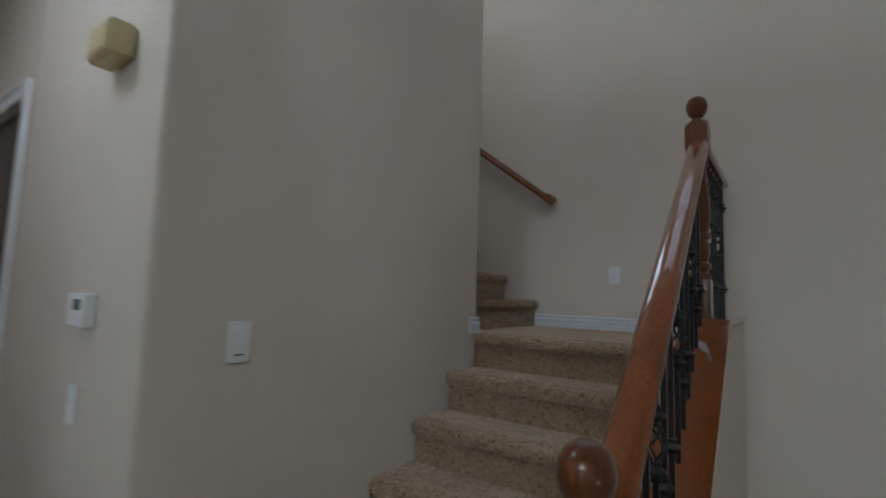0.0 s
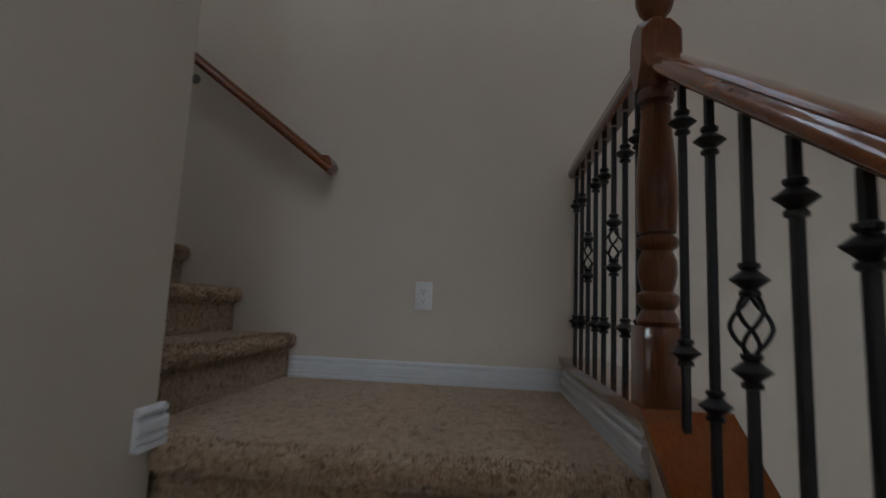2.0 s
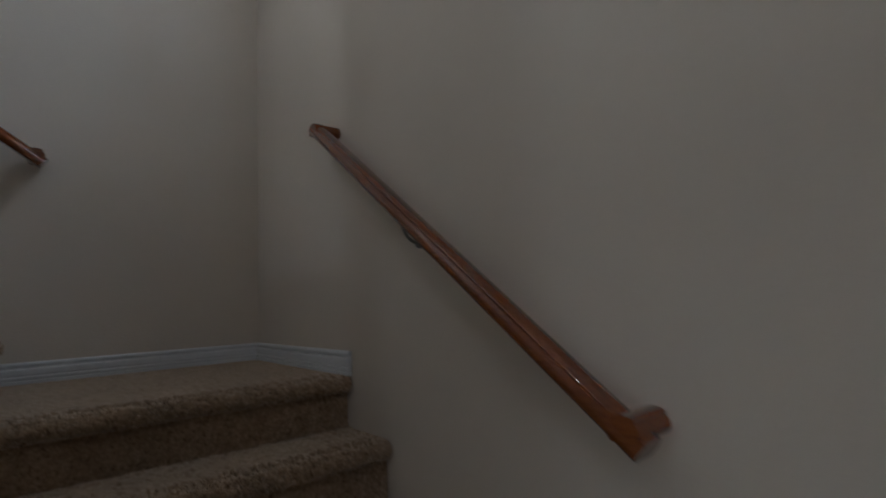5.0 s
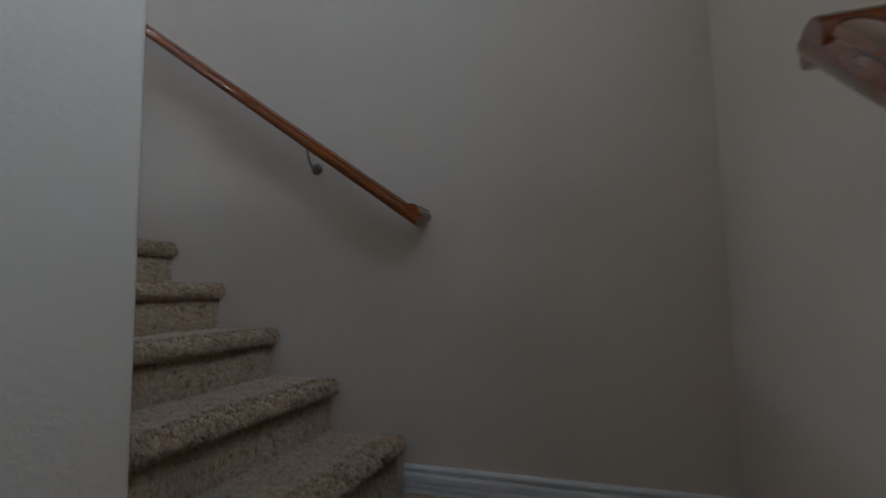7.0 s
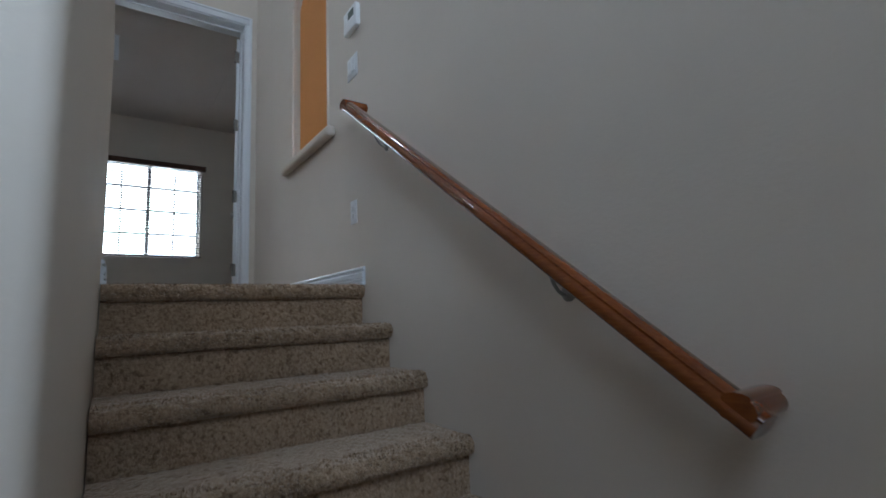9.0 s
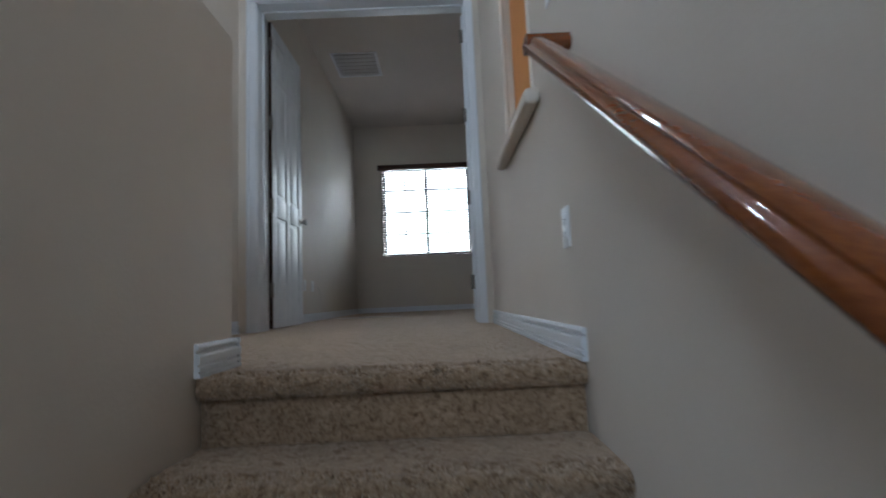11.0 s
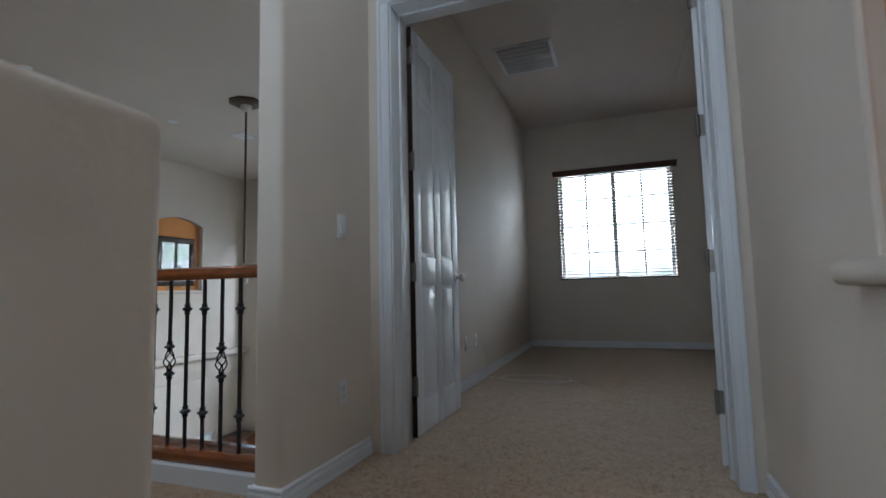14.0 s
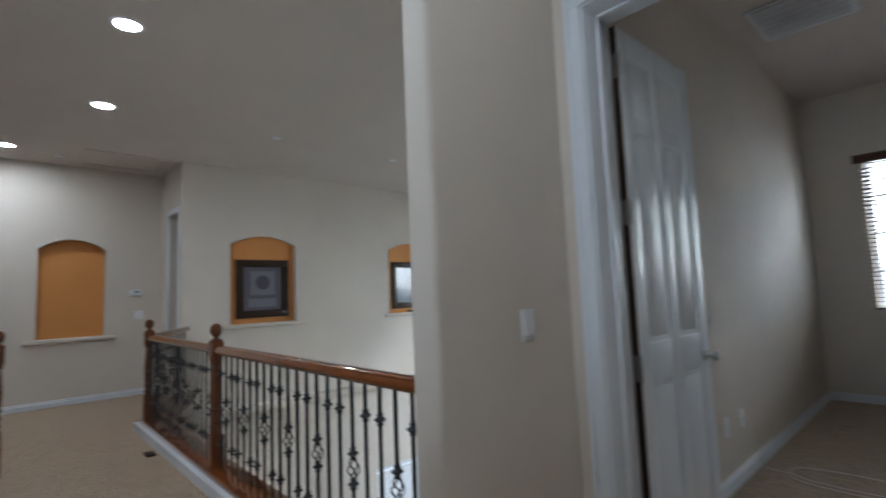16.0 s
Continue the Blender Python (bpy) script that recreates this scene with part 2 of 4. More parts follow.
def tube(bm, points, radius, sides=8):
    return sweep(bm, points, [(radius * math.cos(2 * math.pi * k / sides), radius * math.sin(2 * math.pi * k / sides)) for k in range(sides)])


# ---- levels and plan ----
RISE = 0.178
ZA, ZB, ZU, ZC = 6 * RISE, 11 * RISE, 18 * RISE, 6.45
CORE_E, CORE_W, CORE_N = 0.0, -1.148, 0.024
BACK, WEST = 1.02, -2.15
KNEE_IN, KNEE_OUT = 1.025, 1.155
HALL_END, LOFT_Y, PICT_X, FAR_X = -3.685, -3.05, 5.72, 6.8
SIDE_X, SIDE_N = -0.36, -2.952
ROOM_S, ROOM_W = -8.50, -3.7
LIVING_S = -9.3


def arch(u0, u1, spring, rise, n=16):
    """Points of a low arch from (u1, spring) back to (u0, spring)."""
    c, h = (u0 + u1) / 2, (u1 - u0) / 2
    r = (h * h + rise * rise) / (2 * rise)
    a = math.asin(min(1, h / r))
    return [(c + r * math.sin(a - 2 * a * k / n), spring + rise - r + r * math.cos(a - 2 * a * k / n)) for k in range(n + 1)]


def pierced(bm, axis, a, b, u0, u1, z0, z1, holes):
    """A wall between a and b along its thin axis, from u0 to u1, with openings (u0, u1, bottom, top, arch rise)."""
    u = u0
    for h0, h1, bottom, top, rise in sorted(holes):
        prism(bm, [(u, z0), (h0, z0), (h0, z1), (u, z1)], axis, a, b)
        if bottom > z0 + 1e-4:
            prism(bm, [(h0, z0), (h1, z0), (h1, bottom), (h0, bottom)], axis, a, b)
        if rise:
            curve = arch(h0, h1, top, rise)
            for (p, pz), (q, qz) in zip(curve, curve[1:]):
                prism(bm, [(p, pz), (q, qz), (q, z1), (p, z1)], axis, a, b)
        else:
            prism(bm, [(h0, top), (h1, top), (h1, z1), (h0, z1)], axis, a, b)
        u = h1
    prism(bm, [(u, z0), (u1, z0), (u1, z1), (u, z1)], axis, a, b)
    bmesh.ops.remove_doubles(bm, verts=bm.verts, dist=1e-5)
    return bm


# walls of the stairwell
bm = bmesh.new()
box(bm, CORE_W, CORE_E, -1.63, CORE_N, 0, 2.9, 0.018, 3, upright)
box(bm, CORE_W, CORE_E, -1.772, CORE_N, 2.9, 4.25, 0.02, 3, lambda e: upright(e) or e.verts[0].co.z > 4 and e.verts[1].co.z > 4)
structure("wall_core", bm, WALL, "beige painted plaster wall core between the stair flights", "wall", True)

STAIR_WIN = [(-1.55, -0.25, 3.8, 5.4, 0), (0.35, 1.75, 3.8, 5.4, 0)]
bm = bmesh.new()
pierced(bm, "y", BACK, BACK + 0.16, WEST - 0.14, FAR_X, 0, ZC, STAIR_WIN)
structure("wall_north", bm, WALL, "beige painted plaster wall behind the stair landings", "wall")

NICHE_W = (-2.63, -1.985, 4.09, 5.22, 0.14)
bm = bmesh.new()
pierced(bm, "x", WEST - 0.10, WEST, HALL_END - 0.215, BACK, 0, ZC, [NICHE_W])
structure("wall_west", bm, WALL, "beige painted plaster wall with an arched niche", "wall")
structure("wall_west_backing", one_box(WEST - 0.2, WEST - 0.104, HALL_END - 0.215, BACK + 0.16, 0, ZC), WALL, "plain plaster backing of the wall", "wall")

bm = bmesh.new()
pierced(bm, "y", -1.63, -1.51, WEST, CORE_W, 0, 2.9, [(-2.06, -1.31, 0, 2.06, 0)])
structure("wall_under_stairs", bm, WALL, "beige painted wall with a doorway under the stairs", "wall")
structure("wall_closet", one_box(WEST, CORE_W, -0.4, -0.3, 0, 1.9), WALL, "plain wall closing the closet under the stairs", "wall")

DOOR = (-2.066, -0.48, ZU - 0.03, ZU + 2.455, 0)
bm = bmesh.new()
pierced(bm, "y", HALL_END - 0.215, HALL_END, WEST, SIDE_X, ZU - 0.3, ZC, [DOOR])
structure("wall_bedroom", bm, WALL, "beige painted wall with the double doorway", "wall")

bm = box(bmesh.new(), SIDE_X, SIDE_X + 0.132, LIVING_S, SIDE_N, 0, ZC, 0.02, 3, lambda e: upright(e) and e.verts[0].co.y > SIDE_N - 0.01)
structure("wall_side", bm, WALL, "beige painted wall with a rounded end beside the railing", "wall", True)

WINDOW = (-2.35, -0.845, 4.15, 5.70, 0)
bm = bmesh.new()
pierced(bm, "y", ROOM_S - 0.16, ROOM_S, ROOM_W, SIDE_X, ZU - 0.3, ZC, [WINDOW])
structure("wall_south", bm, WALL, "beige painted bedroom wall with the window", "wall")
structure("wall_bedroom_west", one_box(ROOM_W - 0.12, ROOM_W, ROOM_S - 0.16, HALL_END - 0.215, ZU - 0.3, ZC), WALL, "beige painted bedroom wall", "wall")
structure("wall_bedroom_north", one_box(ROOM_W - 0.12, WEST - 0.204, HALL_END - 0.215, HALL_END, ZU - 0.3, ZC), WALL, "beige painted bedroom wall beside the doorway", "wall")

N1 = (-5.43, -4.415, 4.15, 5.32, 0.14)
N2 = (-8.27, -7.235, 4.15, 5.32, 0.14)
LOW_WIN = (-8.66, -6.85, 0.45, 1.50, 0)
bm = bmesh.new()
pierced(bm, "x", PICT_X, PICT_X + 0.13, LIVING_S, -3.78, 2.0, ZC, [N1, N2])
pierced(bm, "x", PICT_X, PICT_X + 0.13, LIVING_S, -3.78, 0.0, 1.995, [LOW_WIN])
structure("wall_pictures", bm, WALL, "beige painted living room wall with two arched niches", "wall")
structure("wall_pictures_backing", one_box(PICT_X + 0.134, PICT_X + 0.22, LIVING_S, -3.9, 2.4, ZC), WALL, "plain plaster backing of the niche wall", "wall")
bm = bmesh.new()
pierced(bm, "y", -3.90, -3.784, PICT_X + 0.134, FAR_X, ZU, ZC, [(5.90, 6.34, ZU + 0.001, 5.76, 0)])
structure("wall_jog", bm, WALL, "beige painted wall return with a narrow doorway", "wall")
structure("wall_jog_room", one_box(PICT_X + 0.224, FAR_X + 0.2, -4.9, -4.8, ZU, ZC), WALL, "shaded wall seen through the narrow doorway", "wall")

N0 = (-3.077, -2.325, 4.085, 5.285, 0.14)
bm = bmesh.new()
pierced(bm, "x", FAR_X, FAR_X + 0.13, -3.9, BACK, ZU - 0.3, ZC, [N0])
structure("wall_east", bm, WALL, "pale painted wall with an arched ochre niche", "wall")
structure("wall_east_backing", one_box(FAR_X + 0.134, FAR_X + 0.22, -4.9, BACK + 0.16, 0, ZC), WALL, "plain plaster backing of the end wall", "wall")

LIVING_WIN = [(0.6, 2.4, 0.5, 2.4, 0), (3.0, 4.8, 0.5, 2.4, 0)]
LIVING_HIGH = [(0.6, 2.4, 3.6, 5.4, 0), (3.0, 4.8, 3.6, 5.4, 0)]
bm = bmesh.new()
pierced(bm, "y", LIVING_S - 0.14, LIVING_S, SIDE_X, PICT_X + 0.22, 0, 3.0, LIVING_WIN)
pierced(bm, "y", LIVING_S - 0.14, LIVING_S, SIDE_X, PICT_X + 0.22, 3.0, ZC, LIVING_HIGH)
structure("wall_living", bm, WALL, "beige painted living room wall with tall windows", "wall")
structure("wall_foyer_east", one_box(3.6, 3.72, LOFT_Y, BACK, 0, ZU - 0.26), WALL, "beige painted foyer wall", "wall")
structure("wall_foyer_west", one_box(WEST - 0.2, WEST - 0.08, -3.94, -1.63, 0, ZU - 0.26), WALL, "beige painted hall wall", "wall")
structure("wall_foyer_south", one_box(WEST, SIDE_X, -3.2, -3.08, 0, ZU - 0.3), WALL, "beige painted hall wall below the upper floor", "wall")

# floors and ceilings
structure("floor", one_box(WEST - 0.2, FAR_X + 0.22, LIVING_S - 0.14, BACK + 0.16, -0.2, 0), TILE, "beige tiled ground floor", "floor")


def slab(name, rows, label):
    bm = bmesh.new()
    for x0, x1, y0, y1 in rows:
        box(bm, x0, x1, y0, y1, ZU - 0.26, ZU - 0.03)
    structure(name, bm, CEILING, label, "floor")


slab("floor_upper", [(WEST, SIDE_X, HALL_END, -1.615), (SIDE_X, FAR_X, LOFT_Y - 0.22, -1.9), (3.72, FAR_X, -1.9, BACK), (PICT_X + 0.22, FAR_X, -3.784, LOFT_Y - 0.22)],
     "upper floor slab under the carpet")
structure("floor_bedroom", one_box(ROOM_W, SIDE_X, ROOM_S, HALL_END - 0.0, ZU - 0.26, ZU - 0.03), CEILING, "bedroom floor slab under the carpet", "floor")


def carpet_sheet(name, rows, label):
    """Wall-to-wall carpet with a faintly uneven pile."""
    bm = bmesh.new()
    for x0, x1, y0, y1 in rows:
        nx, ny = max(2, int((x1 - x0) / 0.05)), max(2, int((y1 - y0) / 0.05))
        grid = [[bm.verts.new((x0 + (x1 - x0) * i / nx, y0 + (y1 - y0) * j / ny, 0)) for j in range(ny + 1)] for i in range(nx + 1)]
        for col in grid:
            for v in col:
                v.co.z = ZU + 0.003 * noise.noise(v.co * 6) + 0.002 * noise.noise(v.co * 17)
        for i in range(nx):
            for j in range(ny):
                bm.faces.new((grid[i][j], grid[i + 1][j], grid[i + 1][j + 1], grid[i][j + 1]))
    structure(name, bm, CARPET, label, "carpet", True)


carpet_sheet("carpet_upper", [(WEST, SIDE_X, HALL_END - 0.215, -1.59), (SIDE_X, FAR_X, LOFT_Y, -1.9), (3.72, FAR_X, -1.9, BACK), (PICT_X + 0.13, FAR_X, -4.8, LOFT_Y)], "tan frieze carpet of the upper hall")
carpet_sheet("carpet_bedroom", [(ROOM_W, SIDE_X, ROOM_S, HALL_END - 0.215)], "tan frieze carpet of the bedroom with loose pile")
structure("ceiling", one_box(WEST - 0.2, FAR_X + 0.22, LIVING_S - 0.14, BACK + 0.16, ZC, ZC + 0.2), CEILING, "beige painted plaster ceiling", "ceiling")
structure("ceiling_bedroom", one_box(ROOM_W - 0.12, WEST - 0.204, ROOM_S - 0.16, HALL_END, ZC, ZC + 0.2), CEILING, "beige painted bedroom ceiling", "ceiling")


def tufts(name, spots, normals, seed, high=0.005, wide=0.0042):
    """Short leaning yarn tufts of a frieze carpet, one small pyramid at each spot."""
    rng = np.random.default_rng(seed)
    spots, normals = np.asarray(spots), np.asarray(normals)
    count = len(spots)
    lean = normals + rng.normal(0, 0.45, (count, 3))
    tips = spots + lean * (high * rng.uniform(0.6, 1.25, (count, 1)))
    side = np.cross(normals, rng.normal(0, 1, (count, 3)))
    side /= np.linalg.norm(side, axis=1, keepdims=True) + 1e-9
    other = np.cross(normals, side)
    low = spots - normals * 0.003
    ring = [low + wide * (math.cos(a) * side + math.sin(a) * other) for a in (0, 2.094, 4.189)]
    verts = np.stack([*ring, tips], 1).reshape(-1, 3)
    base = np.arange(count)[:, None] * 4
    faces = np.concatenate([base + f for f in ([0, 1, 3], [1, 2, 3], [2, 0, 3])])
    me = bpy.data.meshes.new(name)
    me.from_pydata(verts.tolist(), [], faces.tolist())
    me.materials.append(PILE)
    return new(name, me)


def nosing_tufts(step, nose, ahead, side, width, seed):
    """Tufts round the nosing of a step and along the front of its tread."""
    rng = np.random.default_rng(seed)
    count = int(width * 2100)
    arc, over = 0.030 * math.radians(165), 0.05
    run = rng.uniform(0, arc + over, count)
    w = rng.uniform(0.004, width - 0.004, count)
    turn = np.clip((run - over) / 0.030, 0, None) + math.pi / 2
    along = np.where(run < over, 0.030 + over - run, 0.030 + 0.030 * np.cos(turn))
    up = np.where(run < over, 0.0, -0.030 + 0.030 * np.sin(turn))
    a, s, n0 = np.array(ahead, float), np.array(side, float), np.array(nose, float)
    spots = n0 + w[:, None] * s + along[:, None] * a + up[:, None] * np.array([0, 0, 1.0])
    out = np.where(run < over, 0.0, np.cos(turn))[:, None] * a + np.where(run < over, 1.0, np.sin(turn))[:, None] * np.array([0, 0, 1.0])
    ob = tagged(tufts("nosing", spots, out, seed + 1), kind="stuff")
    ob.parent = step
    return ob


# ---- stairs ----
def step_profile(run, rise, floor_to):
    """Cross-section of one carpeted step, in (along, up) from the nosing's front at tread height."""
    out = [(run + 0.03, -0.0)]
    out += [(0.03 + (run) * k / 8, 0.0) for k in range(8, 0, -1)]
    r = 0.030
    out += [(r + r * math.cos(math.radians(a)), -r + r * math.sin(math.radians(a))) for a in range(90, 271, 15)]
    out += [(0.036, -0.062), (0.034, -0.07), (0.034, -0.10), (0.034, -rise - 0.03), (0.034, -floor_to), (run + 0.03, -floor_to)]
    return out


def carpet_step(name, parent, nose, ahead, side, width, run, rise, drop):
    """A step whose nosing front stands at nose, with the way up the flight, the way across, and its width."""
    prof = step_profile(run, rise, drop)
    n = max(24, int(width / 0.012))
    bm = bmesh.new()
    ahead, side, nose = Vector(ahead), Vector(side), Vector(nose)
    rings = []
    for k in range(n + 1):
        w = width * k / n
        ring = []
        for i, (a, h) in enumerate(prof):
            p = nose + side * w + ahead * a + Vector((0, 0, h))
            if 0 < i < len(prof) - 3:
                bulge = 0.0065 * noise.noise(p * 62) + 0.004 * noise.noise(p * 13)
                if h > -0.061 and a < 0.06:
                    p += -ahead * bulge * 1.2 + Vector((0, 0, 0.5 * bulge))
                elif h > -0.01:
                    p.z += 0.6 * bulge
                else:
                    p += -ahead * bulge * 0.4
            ring.append(bm.verts.new(p))
        rings.append(ring)
    m = len(prof)
    for p, q in zip(rings, rings[1:]):
        for i in range(m):
            bm.faces.new((p[i], p[(i + 1) % m], q[(i + 1) % m], q[i]))
    bm.faces.new(rings[0][::-1])
    bm.faces.new(rings[-1])
    bmesh.ops.recalc_face_normals(bm, faces=bm.faces)
    step = part(name, bm, CARPET, parent)
    nosing_tufts(step, nose, ahead, side, width, int(abs(nose.x * 700 + nose.y * 900 + nose.z * 1100)))
    return step


flight = thing("stair_flight", "lower flight of tan carpeted stairs up to the first landing", "stairs", group="stair flights")
for k in range(6):
    top = ZA - k * RISE
    carpet_step("step", flight, (CORE_E + 0.002, -0.253 * k, top), (0, 1, 0), (1, 0, 0), KNEE_IN - CORE_E - 0.004, 0.253 if k else 0.05, RISE, min(top, RISE + 0.02))
bm = bmesh.new()
box(bm, CORE_W, KNEE_IN - 0.003, 0.045, BACK - 0.003, ZA - 0.25, ZA)
structure("landing_lower", bm, CARPET, "tan carpeted lower stair landing", "landing")

flight = thing("stair_flight", "middle flight of tan carpeted stairs between two landings", "stairs", group="stair flights")
for k in range(5):
    top = ZA + (k + 1) * RISE
    carpet_step("step", flight, (-0.091 - 0.256 * k, CORE_N + 0.003, top), (-1, 0, 0), (0, 1, 0), BACK - CORE_N - 0.006, 0.256 if k < 4 else 0.05, RISE, RISE + 0.02)
structure("landing_upper", one_box(WEST + 0.003, -1.155, CORE_N + 0.0, BACK - 0.003, ZB - 0.25, ZB), CARPET, "tan carpeted upper stair landing", "landing")

flight = thing("stair_flight", "upper flight of tan carpeted stairs up to the hall", "stairs", group="stair flights")
for k in range(7):
    top = ZB + (k + 1) * RISE
    carpet_step("step", flight, (CORE_W - 0.003, 0.025 - 0.260 * k, top), (0, -1, 0), (-1, 0, 0), CORE_W - WEST - 0.006, 0.260 if k < 6 else 0.05, RISE, RISE + 0.02)


# ---- trim ----
BASE = [(0, 0), (0.017, 0), (0.017, 0.011), (0.010, 0.013), (0.010, 0.017), (0.017, 0.019), (0.017, 0.027), (0.009, 0.029), (0.009, 0.034), (0.015, 0.036), (0.016, 0.054), (0.013, 0.060), (0.003, 0.062), (0.003, 0.069),
        (0.012, 0.071), (0.013, 0.077), (0.010, 0.083), (0.005, 0.086), (0, 0.086)]


def baseboard(p0, p1, out, z, label="white painted moulded baseboard"):
    """A moulded strip along the foot of a wall from p0 to p1, standing out towards out."""
    bm = bmesh.new()
    o = Vector((*out, 0))
    ends = [[bm.verts.new(Vector((*p, z)) + o * d + Vector((0, 0, h))) for d, h in BASE] for p in (p0, p1)]
    n = len(BASE)
    faces = [bm.faces.new((ends[0][i], ends[0][(i + 1) % n], ends[1][(i + 1) % n], ends[1][i])) for i in range(n)]
    faces += [bm.faces.new(ends[0]), bm.faces.new(ends[1][::-1])]
    bmesh.ops.recalc_face_normals(bm, faces=faces)
    return structure("baseboard", bm, TRIM, label, "baseboard")


baseboard((-0.115, BACK), (KNEE_IN, BACK), (0, -1), ZA)
baseboard((KNEE_IN, 0.02), (KNEE_IN, BACK - 0.017), (-1, 0), ZA)
baseboard((CORE_E, -0.055), (CORE_E, CORE_N + 0.012), (1, 0), ZA)
baseboard((-0.06, CORE_N), (CORE_E + 0.012, CORE_N), (0, 1), ZA)
baseboard((WEST + 0.017, BACK), (-1.118, BACK), (0, -1), ZB)
baseboard((WEST, 0.02), (WEST, BACK), (1, 0), ZB)
baseboard((WEST, HALL_END + 0.022), (WEST, -1.535), (1, 0), ZU)
baseboard((CORE_W, -1.772), (CORE_W, -1.535), (-1, 0), ZU)
baseboard((CORE_W - 0.016, -1.772), (CORE_E, -1.772), (0, -1), ZU)
baseboard((SIDE_X, HALL_END + 0.022), (SIDE_X, SIDE_N), (-1, 0), ZU)
baseboard((SIDE_X - 0.016, SIDE_N), (SIDE_X + 0.148, SIDE_N), (0, 1), ZU)
baseboard((SIDE_X + 0.132, LOFT_Y - 0.02), (SIDE_X + 0.132, SIDE_N), (1, 0), ZU)
baseboard((SIDE_X, ROOM_S), (SIDE_X, HALL_END - 0.235), (-1, 0), ZU)
baseboard((ROOM_W, ROOM_S), (SIDE_X - 0.017, ROOM_S), (0, 1), ZU)
baseboard((FAR_X, -3.784), (FAR_X, 0.9), (-1, 0), ZU)


def casing(name, u0, u1, z0, z1, y, out, wide=0.07, first=None):
    """Moulded white casing round an opening in a wall along x, on the side that faces out."""
    ob = thing(name, "white painted door casing", "door casing", kind="structure")
    first = first or wide
    for a, b in ((u0 - first, u0), (u1, u1 + wide)):
        bm = one_box(a, b, y, y + out * 0.014, z0, z1, 0.003, 2)
        o, i = (a, a + 0.022) if a < u0 else (b - 0.022, b)
        box(bm, o, i, y + out * 0.013, y + out * 0.022, z0, z1 + wide - 0.001, 0.004, 2)
        part("casing_side", bm, TRIM, ob)
    bm = one_box(u0 - first, u1 + wide, y, y + out * 0.014, z1, z1 + wide, 0.003, 2)
    box(bm, u0 - first + 0.0225, u1 + wide - 0.0225, y + out * 0.013, y + out * 0.022, z1 + wide - 0.022, z1 + wide - 0.001, 0.004, 2)
    part("casing_head", bm, TRIM, ob)
    return ob


def jamb(name, u0, u1, z0, z1, ya, yb):
    ob = thing(name, "white painted door jamb with a stop", "door jamb", kind="structure")
    t, s = 0.02, yb + 0.08
    part("jamb_side", one_box(u0, u0 + t, ya, yb, z0, z1 - t, 0.002), TRIM, ob)
    part("jamb_side", one_box(u1 - t, u1, ya, yb, z0, z1 - t, 0.002), TRIM, ob)
    part("jamb_head", one_box(u0, u1, ya, yb, z1 - t, z1, 0.002), TRIM, ob)
    part("door_stop", one_box(u0 + t, u0 + t + 0.012, s, s + 0.035, z0, z1 - t, 0.002), TRIM, ob)
    part("door_stop", one_box(u1 - t - 0.012, u1 - t, s, s + 0.035, z0, z1 - t, 0.002), TRIM, ob)
    part("door_stop", one_box(u0 + t, u1 - t, s, s + 0.035, z1 - t - 0.012, z1 - t, 0.002), TRIM, ob)
    return ob


casing("trim_bedroom_door", DOOR[0] + 0.012, DOOR[1] - 0.012, ZU, DOOR[3] - 0.012, HALL_END, 1, 0.07, 0.05)
casing("trim_bedroom_door_inside", DOOR[0] + 0.012, DOOR[1] - 0.012, ZU, DOOR[3] - 0.012, HALL_END - 0.215, -1, 0.06)
jamb("jamb_bedroom", DOOR[0], DOOR[1], ZU, DOOR[3], HALL_END, HALL_END - 0.215)
casing("trim_closet_door", -2.06, -1.31, 0, 2.06, -1.63, -1, 0.07)
casing("trim_narrow_doorway", 5.90, 6.34, ZU, 5.76, -3.784, 1, 0.08)

LEAF_W, LEAF_H, LEAF_T = 0.757, 2.425, 0.035


